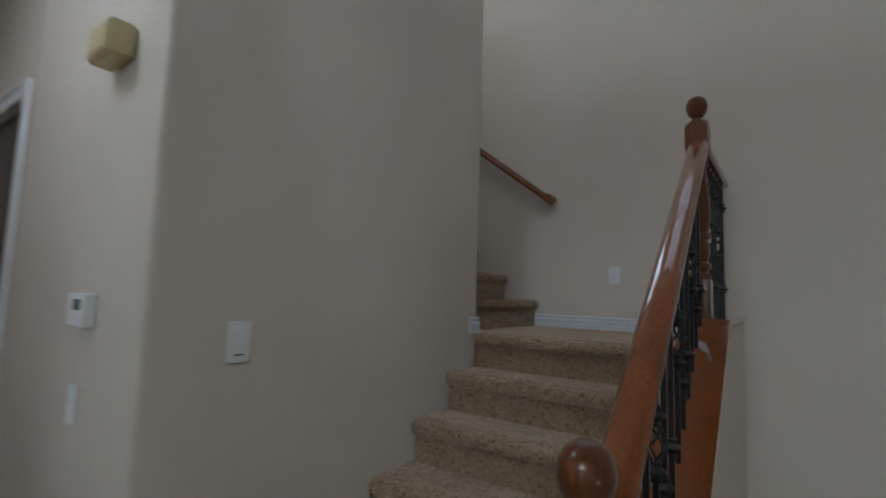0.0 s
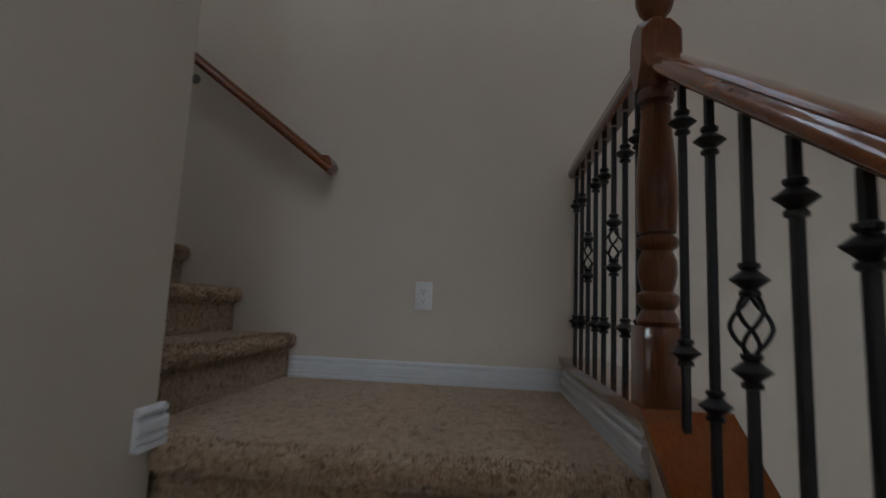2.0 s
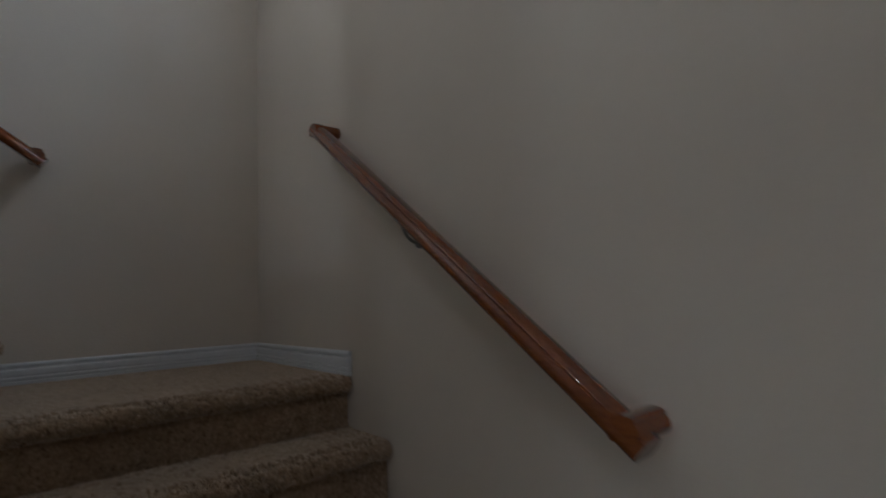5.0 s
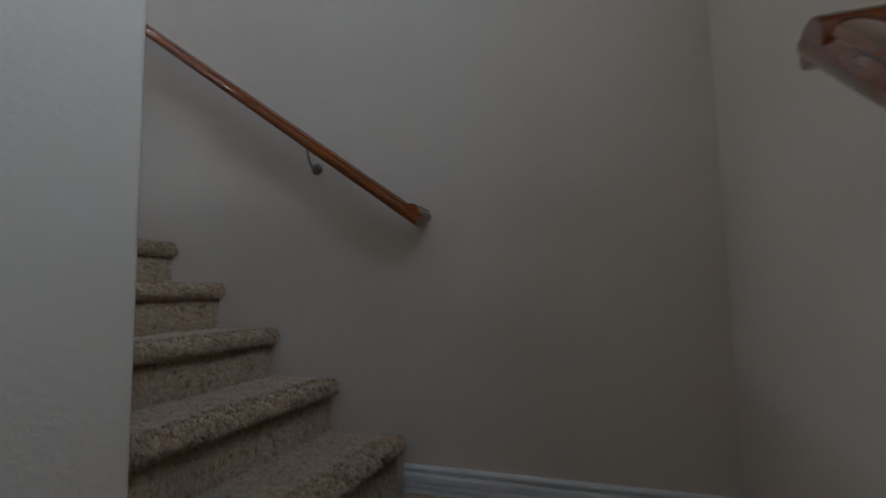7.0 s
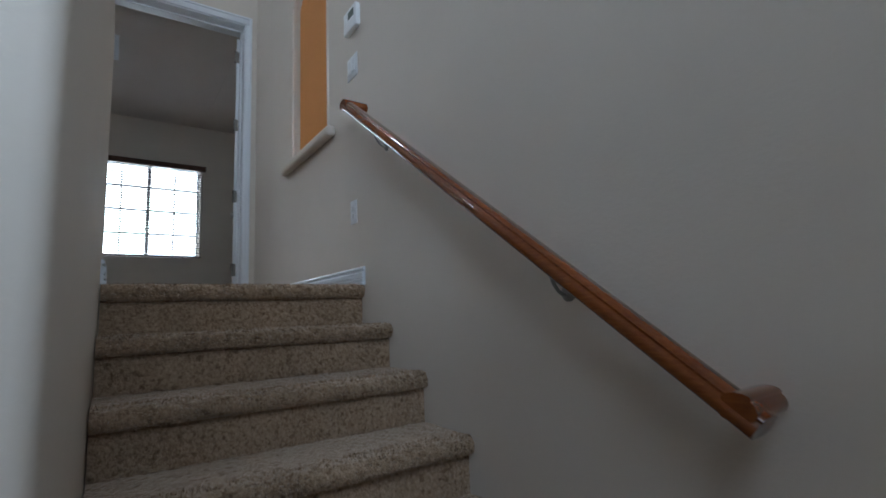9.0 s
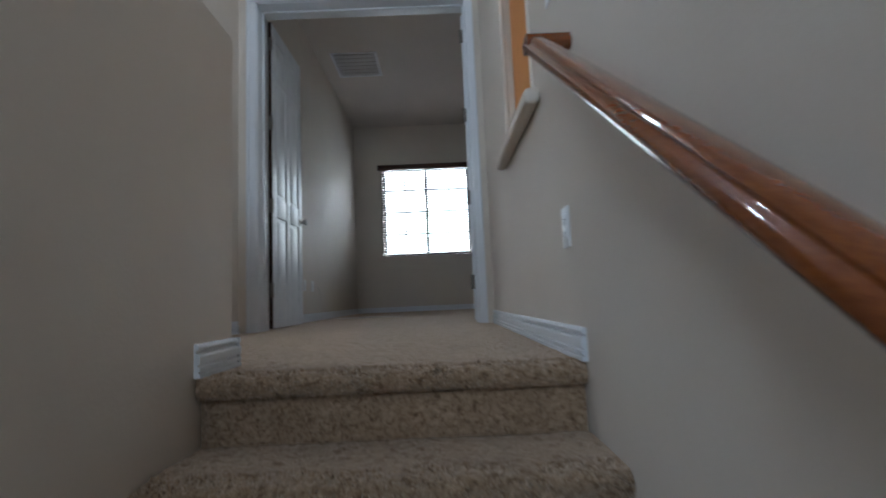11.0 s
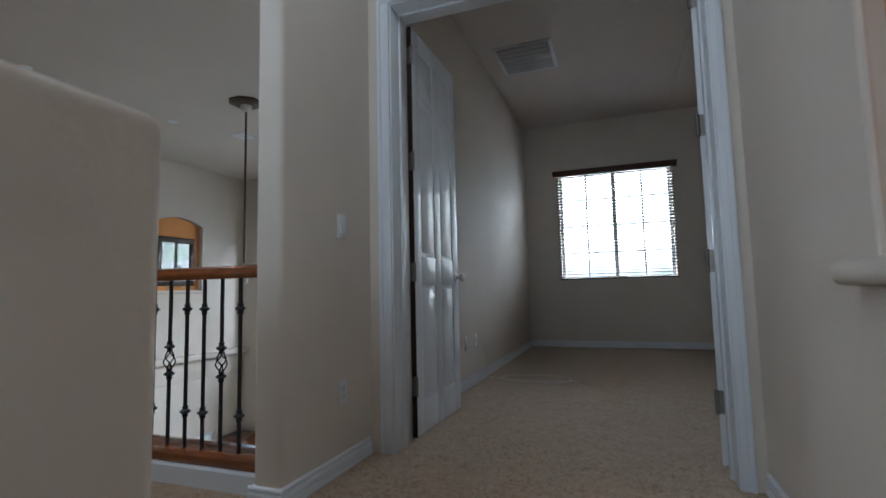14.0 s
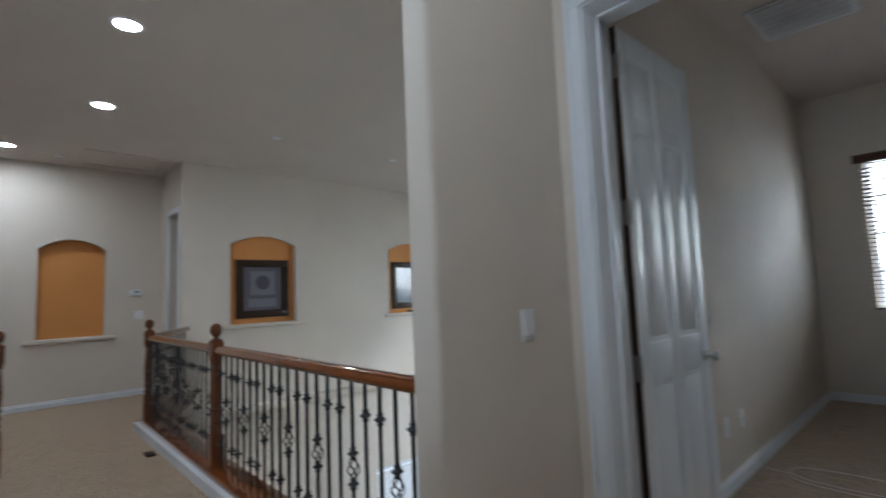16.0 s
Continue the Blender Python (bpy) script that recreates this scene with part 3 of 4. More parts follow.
def door_leaf(name, label, hinge, angle, flip, group):
    """A six-panel leaf with the hinge edge at its origin, swung by angle about it."""
    door = thing(name, label, "door", group=group)
    h, w = LEAF_H, LEAF_W
    part("leaf", one_box(0.010, w - 0.002, -LEAF_T / 2 + 0.006, LEAF_T / 2 - 0.006, 0.002, h - 0.002), DOORPAINT, door)
    for a, b in ((0.008, 0.11), (w / 2 - 0.048, w / 2 + 0.048), (w - 0.11, w)):
        part("stile", one_box(a, b, -LEAF_T / 2, LEAF_T / 2, 0, h, 0.003, 2), DOORPAINT, door)
    rows = ((0.19, 0.86), (1.03, 1.96), (2.02, 2.31))
    edges = [0, *(z for row in rows for z in row), h]
    for a, b in ((0.11, w / 2 - 0.048), (w / 2 + 0.048, w - 0.11)):
        for z0, z1 in zip(edges[::2], edges[1::2]):
            part("rail", one_box(a + 0.0005, b - 0.0005, -LEAF_T / 2, LEAF_T / 2, z0, z1, 0.003, 2), DOORPAINT, door)
        for z0, z1 in rows:
            part("panel", one_box(a + 0.022, b - 0.022, -LEAF_T / 2 + 0.0015, LEAF_T / 2 - 0.0015, z0 + 0.022, z1 - 0.022, 0.012, 2), DOORPAINT, door, "raised door panel")
    # The shaded gap beside the jamb is coloured in as a dark strip.
    if flip > 0:
        part("hinge_gap_shade", one_box(0.003, 0.0078, -LEAF_T / 2 - 0.001, LEAF_T / 2 + 0.001, 0.001, h - 0.001), BROWN, door, "dark strip standing in for the shaded hinge gap")
    for z in (0.285, 0.935, 1.59, 2.24):
        bm = bmesh.new()
        lathe(bm, [(0.0095, -0.055), (0.0095, 0.055)], (-0.004, -flip * (LEAF_T / 2 + 0.004), z), 10)
        box(bm, -0.002, 0.0029, -LEAF_T / 2 - 0.003, LEAF_T / 2, z - 0.052, z + 0.052)
        box(bm, -0.03, 0.006, flip * (LEAF_T / 2 - 0.004), flip * (LEAF_T / 2), z - 0.05, z + 0.05, 0.001)
        part("hinge", bm, HINGE, door, "dull steel butt hinge")
    for s in (-1, 1):
        bm = bmesh.new()
        prof = [(0.0, 0.0), (0.032, 0.001), (0.031, 0.006), (0.016, 0.010), (0.012, 0.022), (0.013, 0.030), (0.024, 0.040), (0.029, 0.052), (0.026, 0.063), (0.014, 0.069), (0.001, 0.070)]
        lathe(bm, prof, (0, 0, 0), 18)
        bmesh.ops.rotate(bm, verts=bm.verts, cent=(0, 0, 0), matrix=Matrix.Rotation(radians(-90 * s), 3, "X"))
        bmesh.ops.translate(bm, verts=bm.verts, vec=(w - 0.062, s * LEAF_T / 2, 0.915))
        part("knob", bm, NICKEL, door, "satin nickel round knob")
    part("latch", one_box(w - 0.001, w + 0.003, -0.012, 0.012, 0.885, 0.945, 0.001), NICKEL, door)
    door.matrix_basis = pose(*hinge, 0, 0, angle)
    return door


door_leaf("door_1", "white six-panel bedroom door leaf standing wide open", (-0.499, HALL_END - 0.237, ZU + 0.012), -91, 1, "bedroom double doors")
door_leaf("door_2", "white six-panel bedroom door leaf folded back", (-2.043, HALL_END - 0.237, ZU + 0.012), -104, -1, "bedroom double doors")
# A dark brown leaf stands in for the shade inside the closet opening.
DOOR3 = thing("door_3", "dark leaf standing in for the shaded closet opening under the stairs", "door")
part("leaf", one_box(-2.05, -1.32, -1.60, -1.565, 0.01, 2.045, 0.003), BROWN, DOOR3)


# ---- railings ----
RAIL = [(-0.022, -0.030), (-0.029, -0.024), (-0.033, -0.013), (-0.033, -0.002), (-0.029, 0.008), (-0.0255, 0.013), (-0.0245, 0.017), (-0.0255, 0.021), (-0.022, 0.027), (-0.012, 0.032), (0.0, 0.0335),
        (0.012, 0.032), (0.022, 0.027), (0.0255, 0.021), (0.0245, 0.017), (0.0255, 0.013), (0.029, 0.008), (0.033, -0.002), (0.033, -0.013), (0.029, -0.024), (0.022, -0.030)]
KNUCKLE = [(0.0095, -0.026), (0.0145, -0.024), (0.0145, -0.018), (0.0105, -0.014), (0.0175, -0.008), (0.0265, -0.001), (0.0265, 0.001), (0.0175, 0.008), (0.0105, 0.014), (0.0145, 0.018), (0.0145, 0.024), (0.0095, 0.026)]


def shared(name, bm, mat):
    me = bpy.data.meshes.new(name)
    bm.normal_update()
    bm.to_mesh(me)
    bm.free()
    me.materials.append(mat)
    me.shade_smooth()
    me.set_sharp_from_angle(angle=radians(30))
    return me


KNUCKLE_MESH = shared("knuckle", lathe(bmesh.new(), KNUCKLE, sides=8), IRON)


def basket_mesh():
    bm = bmesh.new()
    for k in range(4):
        pts = []
        for i in range(15):
            s = i / 14
            r = 0.006 + 0.021 * math.sin(math.pi * s)
            a = math.pi / 2 * k + 2.6 * s
            pts.append((r * math.cos(a), r * math.sin(a), -0.045 + 0.09 * s))
        tube(bm, pts, 0.0035, 5)
    return shared("basket", bm, IRON)


BASKET_MESH = basket_mesh()


def under(name, mesh, parent, at):
    ob = new(name, mesh)
    ob.parent, ob.location = parent, at
    return ob


def baluster(parent, x, y, z0, z1, kind, knots):
    """A square iron bar; kind K carries two knuckles, kind B a twisted basket between two."""
    bm = bmesh.new()
    h = 0.0068
    if kind == "K":
        box(bm, -h, h, -h, h, z0, z1, 0.001, 1)
    else:
        box(bm, -h, h, -h, h, z0, knots[1] - 0.043, 0.001, 1)
        box(bm, -h, h, -h, h, knots[1] + 0.043, z1, 0.001, 1)
    bar = part("baluster", bm, IRON, parent, "black iron baluster with a twisted basket" if kind == "B" else "", True)
    bar.location = (x, y, 0)
    if kind == "K":
        under("knuckle", KNUCKLE_MESH, bar, (0, 0, knots[0]))
        under("knuckle", KNUCKLE_MESH, bar, (0, 0, knots[2]))
    else:
        under("knuckle", KNUCKLE_MESH, bar, (0, 0, knots[1] + 0.066))
        under("knuckle", KNUCKLE_MESH, bar, (0, 0, knots[1] - 0.066))
        under("basket", BASKET_MESH, bar, (0, 0, knots[1]))
    return bar


def newel(parent, x, y, z0, ball_top):
    """A turned post: square foot, vase, square block and a ball."""
    t = ball_top
    bm = bmesh.new()
    box(bm, x - 0.044, x + 0.044, y - 0.044, y + 0.044, z0, t - 0.80, 0.004, 2)
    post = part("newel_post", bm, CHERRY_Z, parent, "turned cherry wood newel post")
    bm = bmesh.new()
    rings = []
    for z, cut in ((t - 0.272, 0.034), (t - 0.262, 0.030), (t - 0.242, 0.020), (t - 0.222, 0.008), (t - 0.205, 0.003), (t - 0.150, 0.003), (t - 0.138, 0.010), (t - 0.128, 0.020), (t - 0.122, 0.026)):
        h = 0.044
        ends = [(h, -h + cut), (h, h - cut), (h - cut, h), (-h + cut, h), (-h, h - cut), (-h, -h + cut), (-h + cut, -h), (h - cut, -h)]
        rings.append([bm.verts.new((x + a, y + b, z)) for a, b in ends])
    faces = [bm.faces.new((p[k], p[(k + 1) % 8], q[(k + 1) % 8], q[k])) for p, q in zip(rings, rings[1:]) for k in range(8)]
    faces += [bm.faces.new(rings[0][::-1]), bm.faces.new(rings[-1])]
    bmesh.ops.recalc_face_normals(bm, faces=faces)
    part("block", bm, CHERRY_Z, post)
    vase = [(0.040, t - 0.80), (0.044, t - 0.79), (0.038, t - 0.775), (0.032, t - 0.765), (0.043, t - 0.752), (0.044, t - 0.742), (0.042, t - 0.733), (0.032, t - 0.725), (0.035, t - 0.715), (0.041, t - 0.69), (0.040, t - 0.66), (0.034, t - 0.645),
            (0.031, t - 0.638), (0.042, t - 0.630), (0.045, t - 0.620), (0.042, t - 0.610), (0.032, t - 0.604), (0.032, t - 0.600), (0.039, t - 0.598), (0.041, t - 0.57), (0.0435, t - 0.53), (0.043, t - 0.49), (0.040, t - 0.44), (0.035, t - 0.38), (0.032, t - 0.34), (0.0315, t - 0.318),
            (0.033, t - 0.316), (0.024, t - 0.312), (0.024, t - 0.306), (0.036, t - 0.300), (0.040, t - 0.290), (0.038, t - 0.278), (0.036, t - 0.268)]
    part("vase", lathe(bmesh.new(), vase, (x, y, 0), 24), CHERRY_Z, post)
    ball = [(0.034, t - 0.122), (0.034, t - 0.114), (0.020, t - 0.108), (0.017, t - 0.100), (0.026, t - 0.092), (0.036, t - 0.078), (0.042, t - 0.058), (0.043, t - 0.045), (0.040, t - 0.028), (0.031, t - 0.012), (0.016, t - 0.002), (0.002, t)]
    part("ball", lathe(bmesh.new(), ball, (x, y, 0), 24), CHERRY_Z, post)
    return post


# knee wall and railing of the lower flight
RX = 1.075
SLOPE = RISE / 0.253
CAP0 = 1.205


def cap_z(y):
    return CAP0 + SLOPE * min(0.0, y)


FOOT_Y = -1.44
bm = bmesh.new()
prism(bm, [(FOOT_Y, 0), (BACK, 0), (BACK, CAP0 - 0.026), (0.0, CAP0 - 0.026), (FOOT_Y, cap_z(FOOT_Y) - 0.03)], "x", KNEE_IN, KNEE_OUT)
structure("wall_knee", bm, WALL, "low painted knee wall beside the lower flight", "wall")

railing = thing("stair_railing", "cherry wood and black iron railing beside the lower stair flight", "railing")
part("cap", prism(bmesh.new(), [(0.0, CAP0 - 0.026), (BACK, CAP0 - 0.026), (BACK, CAP0), (0.0, CAP0)], "x", KNEE_IN - 0.022, KNEE_OUT + 0.022), CHERRY, railing, "flat cherry wood cap")
part("cap", prism(bmesh.new(), [(FOOT_Y - 0.02, cap_z(FOOT_Y - 0.02) - 0.03), (0.0, CAP0 - 0.026), (0.0, CAP0), (FOOT_Y - 0.02, cap_z(FOOT_Y - 0.02))], "x", KNEE_IN - 0.022, KNEE_OUT + 0.022), CHERRY, railing, "sloping cherry wood cap")
newel(railing, RX - 0.012, 0.075, CAP0 - 0.01, 2.163)
newel(railing, 1.122, -1.50, 0.0, 1.063)


def rail1_z(y):
    return 1.914 + 0.70 * y


def rail1_x(y):
    """The rail runs very slightly outwards towards its foot."""
    return RX - 0.002 - 0.02 * y


part("handrail", sweep(bmesh.new(), [(rail1_x(0.035), 0.035, rail1_z(0.035)), (RX + 0.050, -1.46, rail1_z(-1.46))], [(1.16 * s, 0.74 * u) for s, u in RAIL]), CHERRY, railing, "sloping cherry wood handrail")
part("handrail", sweep(bmesh.new(), [(RX - 0.012, 0.115, 1.975), (RX - 0.012, BACK, 1.975)], RAIL), CHERRY, railing, "level cherry wood handrail")
for i in range(12):
    y = -0.040 - 0.109 * i
    z1 = rail1_z(y) - 0.03
    baluster(railing, rail1_x(y), y, cap_z(y) - 0.004, z1, "B" if i % 3 == 2 else "K", (z1 - 0.085, z1 - 0.325, z1 - 0.537))
for i in range(8):
    y = 0.995 - 0.114 * i
    baluster(railing, RX - 0.012, y, CAP0 - 0.002, 1.94, "B" if i % 3 == 2 else "K", (1.822, 1.585, 1.350))

# loft railing over the living room
LY = -3.16
LRAIL = 4.148
curb = bmesh.new()
box(curb, SIDE_X + 0.132, 4.53, LOFT_Y - 0.20, LOFT_Y + 0.012, ZU, 3.282)
structure("curb_loft", curb, TRIM, "white painted curb under the loft railing", "curb")
loft = thing("loft_railing", "cherry wood and black iron railing above the living room", "railing")
part("cap", one_box(SIDE_X + 0.132, 4.53, LOFT_Y - 0.225, LOFT_Y - 0.022, 3.282, 3.325, 0.008, 2), CHERRY_X, loft, "cherry wood shoe board")
newel(loft, 2.333, LY, 3.32, 4.336)
newel(loft, 4.47, LY, 3.32, 4.336)
part("handrail", sweep(bmesh.new(), [(SIDE_X + 0.132, LY, LRAIL), (2.29, LY, LRAIL)], RAIL), CHERRY_X, loft, "cherry wood handrail")
part("handrail", sweep(bmesh.new(), [(2.376, LY, LRAIL), (4.427, LY, LRAIL)], RAIL), CHERRY_X, loft, "cherry wood handrail")
part("handrail", sweep(bmesh.new(), [(4.49, LY - 0.04, LRAIL), (PICT_X, -3.86, LRAIL)], RAIL), CHERRY_X, loft, "cherry wood handrail")
for i in range(-1, 40):
    x = 0.147 + 0.1095 * i
    if abs(x - 2.333) > 0.06 and x < 4.42:
        baluster(loft, x, LY, 3.322, LRAIL - 0.028, "B" if i % 3 == 0 else "K", (3.978, 3.728, 3.489))

run = Vector((PICT_X - 4.49, -3.86 - LY + 0.04, 0))
across = run.normalized().cross(Vector((0, 0, 1)))
foot0, foot1 = Vector((4.49, LY - 0.04, 0)), Vector((PICT_X, -3.86, 0))
bm = bmesh.new()
prism(bm, [tuple((p + across * k).xy) for p, k in ((foot0, -0.1), (foot1, -0.1), (foot1, 0.1), (foot0, 0.1))], "z", ZU - 0.02, 3.325)
part("cap", bm, CHERRY_X, loft, "cherry wood shoe board")
for i in range(1, 12):
    p = foot0 + run * (i / 12)
    baluster(loft, p.x, p.y, 3.322, LRAIL - 0.028, "B" if i % 3 == 0 else "K", (3.978, 3.728, 3.489))
bm = prism(bmesh.new(), [(4.47, LOFT_Y), (PICT_X + 0.13, LOFT_Y), (PICT_X + 0.13, -3.784), (PICT_X, -3.784), (4.5, LY - 0.02)], "z", ZU - 0.26, ZU)
structure("carpet_loft_corner", bm, CARPET, "tan frieze carpet in the corner of the loft", "carpet")

# railing on the stairwell side of the loft
other = thing("loft_railing", "cherry wood and black iron railing above the stairwell", "railing")
part("cap", one_box(CORE_E, 3.8, -2.0, -1.86, ZU - 0.02, ZU + 0.03, 0.006, 2), CHERRY_X, other, "cherry wood shoe board")
newel(other, 3.745, -1.975, ZU, 4.336)
part("handrail", sweep(bmesh.new(), [(CORE_E, -1.93, LRAIL), (3.70, -1.93, LRAIL)], RAIL), CHERRY_X, other, "cherry wood handrail")
for i in range(33):
    baluster(other, 0.08 + 0.11 * i, -1.93, ZU + 0.02, LRAIL - 0.028, "B" if i % 3 == 2 else "K", (3.978, 3.728, 3.489))


# ---- wall handrails ----
def bracket(parent, at, out):
    """A nickel rosette on the wall with a curved arm up to the rail."""
    x, y, z = at
    ox, oy = out
    bm = bmesh.new()
    lathe(bm, [(0.001, 0.0), (0.023, 0.0), (0.023, 0.004), (0.015, 0.010), (0.007, 0.013), (0.001, 0.013)], sides=18)
    turn = Vector((0, 0, 1)).rotation_difference(Vector((ox, oy, 0))).to_matrix()
    bmesh.ops.rotate(bm, verts=bm.verts, cent=(0, 0, 0), matrix=turn)
    bmesh.ops.translate(bm, verts=bm.verts, vec=(x, y, z))
    pts = [(x + ox * (0.01 + 0.055 * math.sin(a)), y + oy * (0.01 + 0.055 * math.sin(a)), z - 0.006 + 0.085 * (1 - math.cos(a)) * 0.9) for a in [math.pi / 2 * k / 8 for k in range(9)]]
    tube(bm, pts, 0.0052, 8)
    return part("bracket", bm, BRACKET, parent, "curved nickel rail bracket")


GRIP = [(1.0 * s, 0.74 * u + 0.004) for s, u in RAIL]


def wall_rail(label, foot, top, out, brackets):
    """A straight handrail along a wall from foot to top, with a mitred return to the wall at each end."""
    rail = thing("wall_handrail", label, "handrail", group="wall handrails")
    foot, top, o = Vector(foot), Vector(top), Vector((*out, 0))
    slope = (top - foot).normalized()
    flat = Vector((slope.x, slope.y, 0)).normalized()
    wood = CHERRY if abs(flat.y) > 0.5 else CHERRY_X

    def gap(p):
        return abs((p - Vector((WEST, BACK, 0))).dot(o)) - 0.0005

    part("rail", sweep(bmesh.new(), [foot, top], GRIP), wood, rail)
    for end, way in ((top, -1), (foot, 1)):
        c = end + slope * 0.030 * way + Vector((0, 0, 0.010 if way > 0 else 0.0))
        bm = sweep(bmesh.new(), [c + o * 0.030, c + o * 0.022, c - o * gap(c)], [(0.93 * s, 0.96 * u + 0.004) for s, u in GRIP])
        part("return", bm, wood, rail, "short return to the wall")
    for s in brackets:
        p = foot + (top - foot) * s
        bracket(rail, tuple(p - o * gap(p) - Vector((0, 0, 0.086))), out)
    return rail


wall_rail("glossy cherry wood handrail along the middle flight", (0.028, 0.948, 1.939), (-1.214, 0.948, 2.880), (0, -1), (0.563,))
wall_rail("glossy cherry wood handrail along the upper flight", (-2.064, 0.122, 2.850), (-2.064, -1.53, 4.052), (1, 0), (0.276, 0.854))


# ---- niches ----
def niche(name, label, axis_x, hole, facing, depth, wall_depth):
    """Ochre back of an arched recess in a wall along y, and its rounded sill."""
    u0, u1, bottom, top, rise = hole
    back = axis_x - facing * depth
    bm = bmesh.new()
    outline = [(u0 + 0.001, bottom), (u1 - 0.001, bottom)] + [(u, z) for u, z in arch(u0 + 0.001, u1 - 0.001, top, rise)]
    prism(bm, outline, "x", back, back - facing * (wall_depth - depth - 0.002))
    ob = thing(name, label, "wall niche")
    part("back", bm, OCHRE, ob, "ochre painted back", False)
    bm = bmesh.new()
    box(bm, axis_x + facing * 0.001, axis_x + facing * 0.056, u0 - 0.12, u1 + 0.12, bottom - 0.058, bottom, 0.020, 4)
    part("sill", bm, WALL, ob, "rounded plaster sill")
    curve = [(u0, bottom + 0.002)] + [(u, z) for u, z in reversed(arch(u0, u1, top, rise))] + [(u1, bottom + 0.002)]
    bm = bmesh.new()
    sweep(bm, [(axis_x - facing * 0.004, u, z) for u, z in curve], [(0.012 * math.cos(2 * math.pi * k / 8), 0.012 * math.sin(2 * math.pi * k / 8)) for k in range(8)], up=(1, 0, 0))
    part("bead", bm, WALL, ob, "rounded plaster edge")
    return ob


niche("wall_niche", "empty arched ochre niche beside the bedroom door", WEST, NICHE_W, 1, 0.048, 0.10)
niche("wall_niche", "arched ochre niche holding a framed print", PICT_X, N1, -1, 0.10, 0.13)
niche("wall_niche", "arched ochre niche holding a glazed framed print", PICT_X, N2, -1, 0.10, 0.13)
niche("wall_niche", "empty arched ochre niche at the end of the loft", FAR_X, N0, -1, 0.10, 0.13)


def framed_print(label, x, y0, y1, z0, z1, glazed):
    pic = thing("framed_print", label, "picture", group="framed prints")
    w = 0.098
    bm = bmesh.new()
    for a, b, c, d in ((y0, y1, z0, z0 + w), (y0, y1, z1 - w, z1), (y0, y0 + w, z0 + w, z1 - w), (y1 - w, y1, z0 + w, z1 - w)):
        box(bm, x - 0.045, x, a, b, c, d, 0.008, 2)
    part("frame", bm, BROWN, pic, "dark brown moulded frame")
    bm = bmesh.new()
    for a, b, c, d in ((y0 + w, y1 - w, z0 + w, z0 + w + 0.012), (y0 + w, y1 - w, z1 - w - 0.012, z1 - w), (y0 + w, y0 + w + 0.012, z0 + w + 0.012, z1 - w - 0.012), (y1 - w - 0.012, y1 - w, z0 + w + 0.012, z1 - w - 0.012)):
        box(bm, x - 0.034, x - 0.01, a, b, c, d, 0.003, 1)
    part("slip", bm, BROWN, pic, "thin brown inner slip")
    part("mat", one_box(x - 0.014, x - 0.008, y0 + w, y1 - w, z0 + w, z1 - w), MAT_PAPER, pic, "grey mauve mat board")
    yc, zc = (y0 + y1) / 2, (z0 + z1) / 2
    hw, hh = (y1 - y0) / 2 - w, (z1 - z0) / 2 - w
    part("print", one_box(x - 0.017, x - 0.0145, yc - hw * 0.62, yc + hw * 0.62, zc - 0.28 * hh, zc + 0.78 * hh), MAT_LIGHT, pic, "pale square print")
    bm = bmesh.new()
    bmesh.ops.create_cone(bm, cap_ends=True, segments=32, radius1=hw * 0.36, radius2=hw * 0.36, depth=0.003, matrix=Matrix.Translation((x - 0.019, yc, zc + 0.27 * hh)) @ Matrix.Rotation(radians(90), 4, "Y"))
    part("disc", bm, MAT_DARK, pic, "dark round motif")
    part("print", one_box(x - 0.017, x - 0.0145, yc - hw * 0.72, yc + hw * 0.72, zc - 0.82 * hh, zc - 0.45 * hh), MAT_LIGHT, pic, "pale lower strip")
    if not glazed:
        return pic
    glazing = part("glass", one_box(x - 0.027, x - 0.024, y0 + w, y1 - w, z0 + w, z1 - w), PICTURE_GLASS, pic, "reflecting picture glass", False)
    glazing.visible_shadow = False
    return pic


framed_print("framed grey print of a dark disc in a brown frame", PICT_X + 0.098, -5.325, -4.525, 4.23, 5.10, False)
framed_print("framed grey print of a dark disc behind reflecting glass", PICT_X + 0.098, -8.145, -7.36, 4.23, 5.10, True)

# plaster ledges along the niche wall
structure("trim_ledge", one_box(PICT_X - 0.19, PICT_X, LIVING_S, -3.80, 2.90, 3.00, 0.015, 3), WALL, "plaster ledge along the living room wall", "ledge", True)
structure("trim_ledge_band", one_box(PICT_X - 0.06, PICT_X, LIVING_S, -3.80, 2.54, 2.896, 0.01, 2), WALL, "stepped plaster band below the ledge", "ledge", True)
structure("wall_lower_step", one_box(PICT_X - 0.03, PICT_X - 0.001, LIVING_S, -3.80, 2.0, 2.536), WALL, "lower plaster face below the band", "wall")


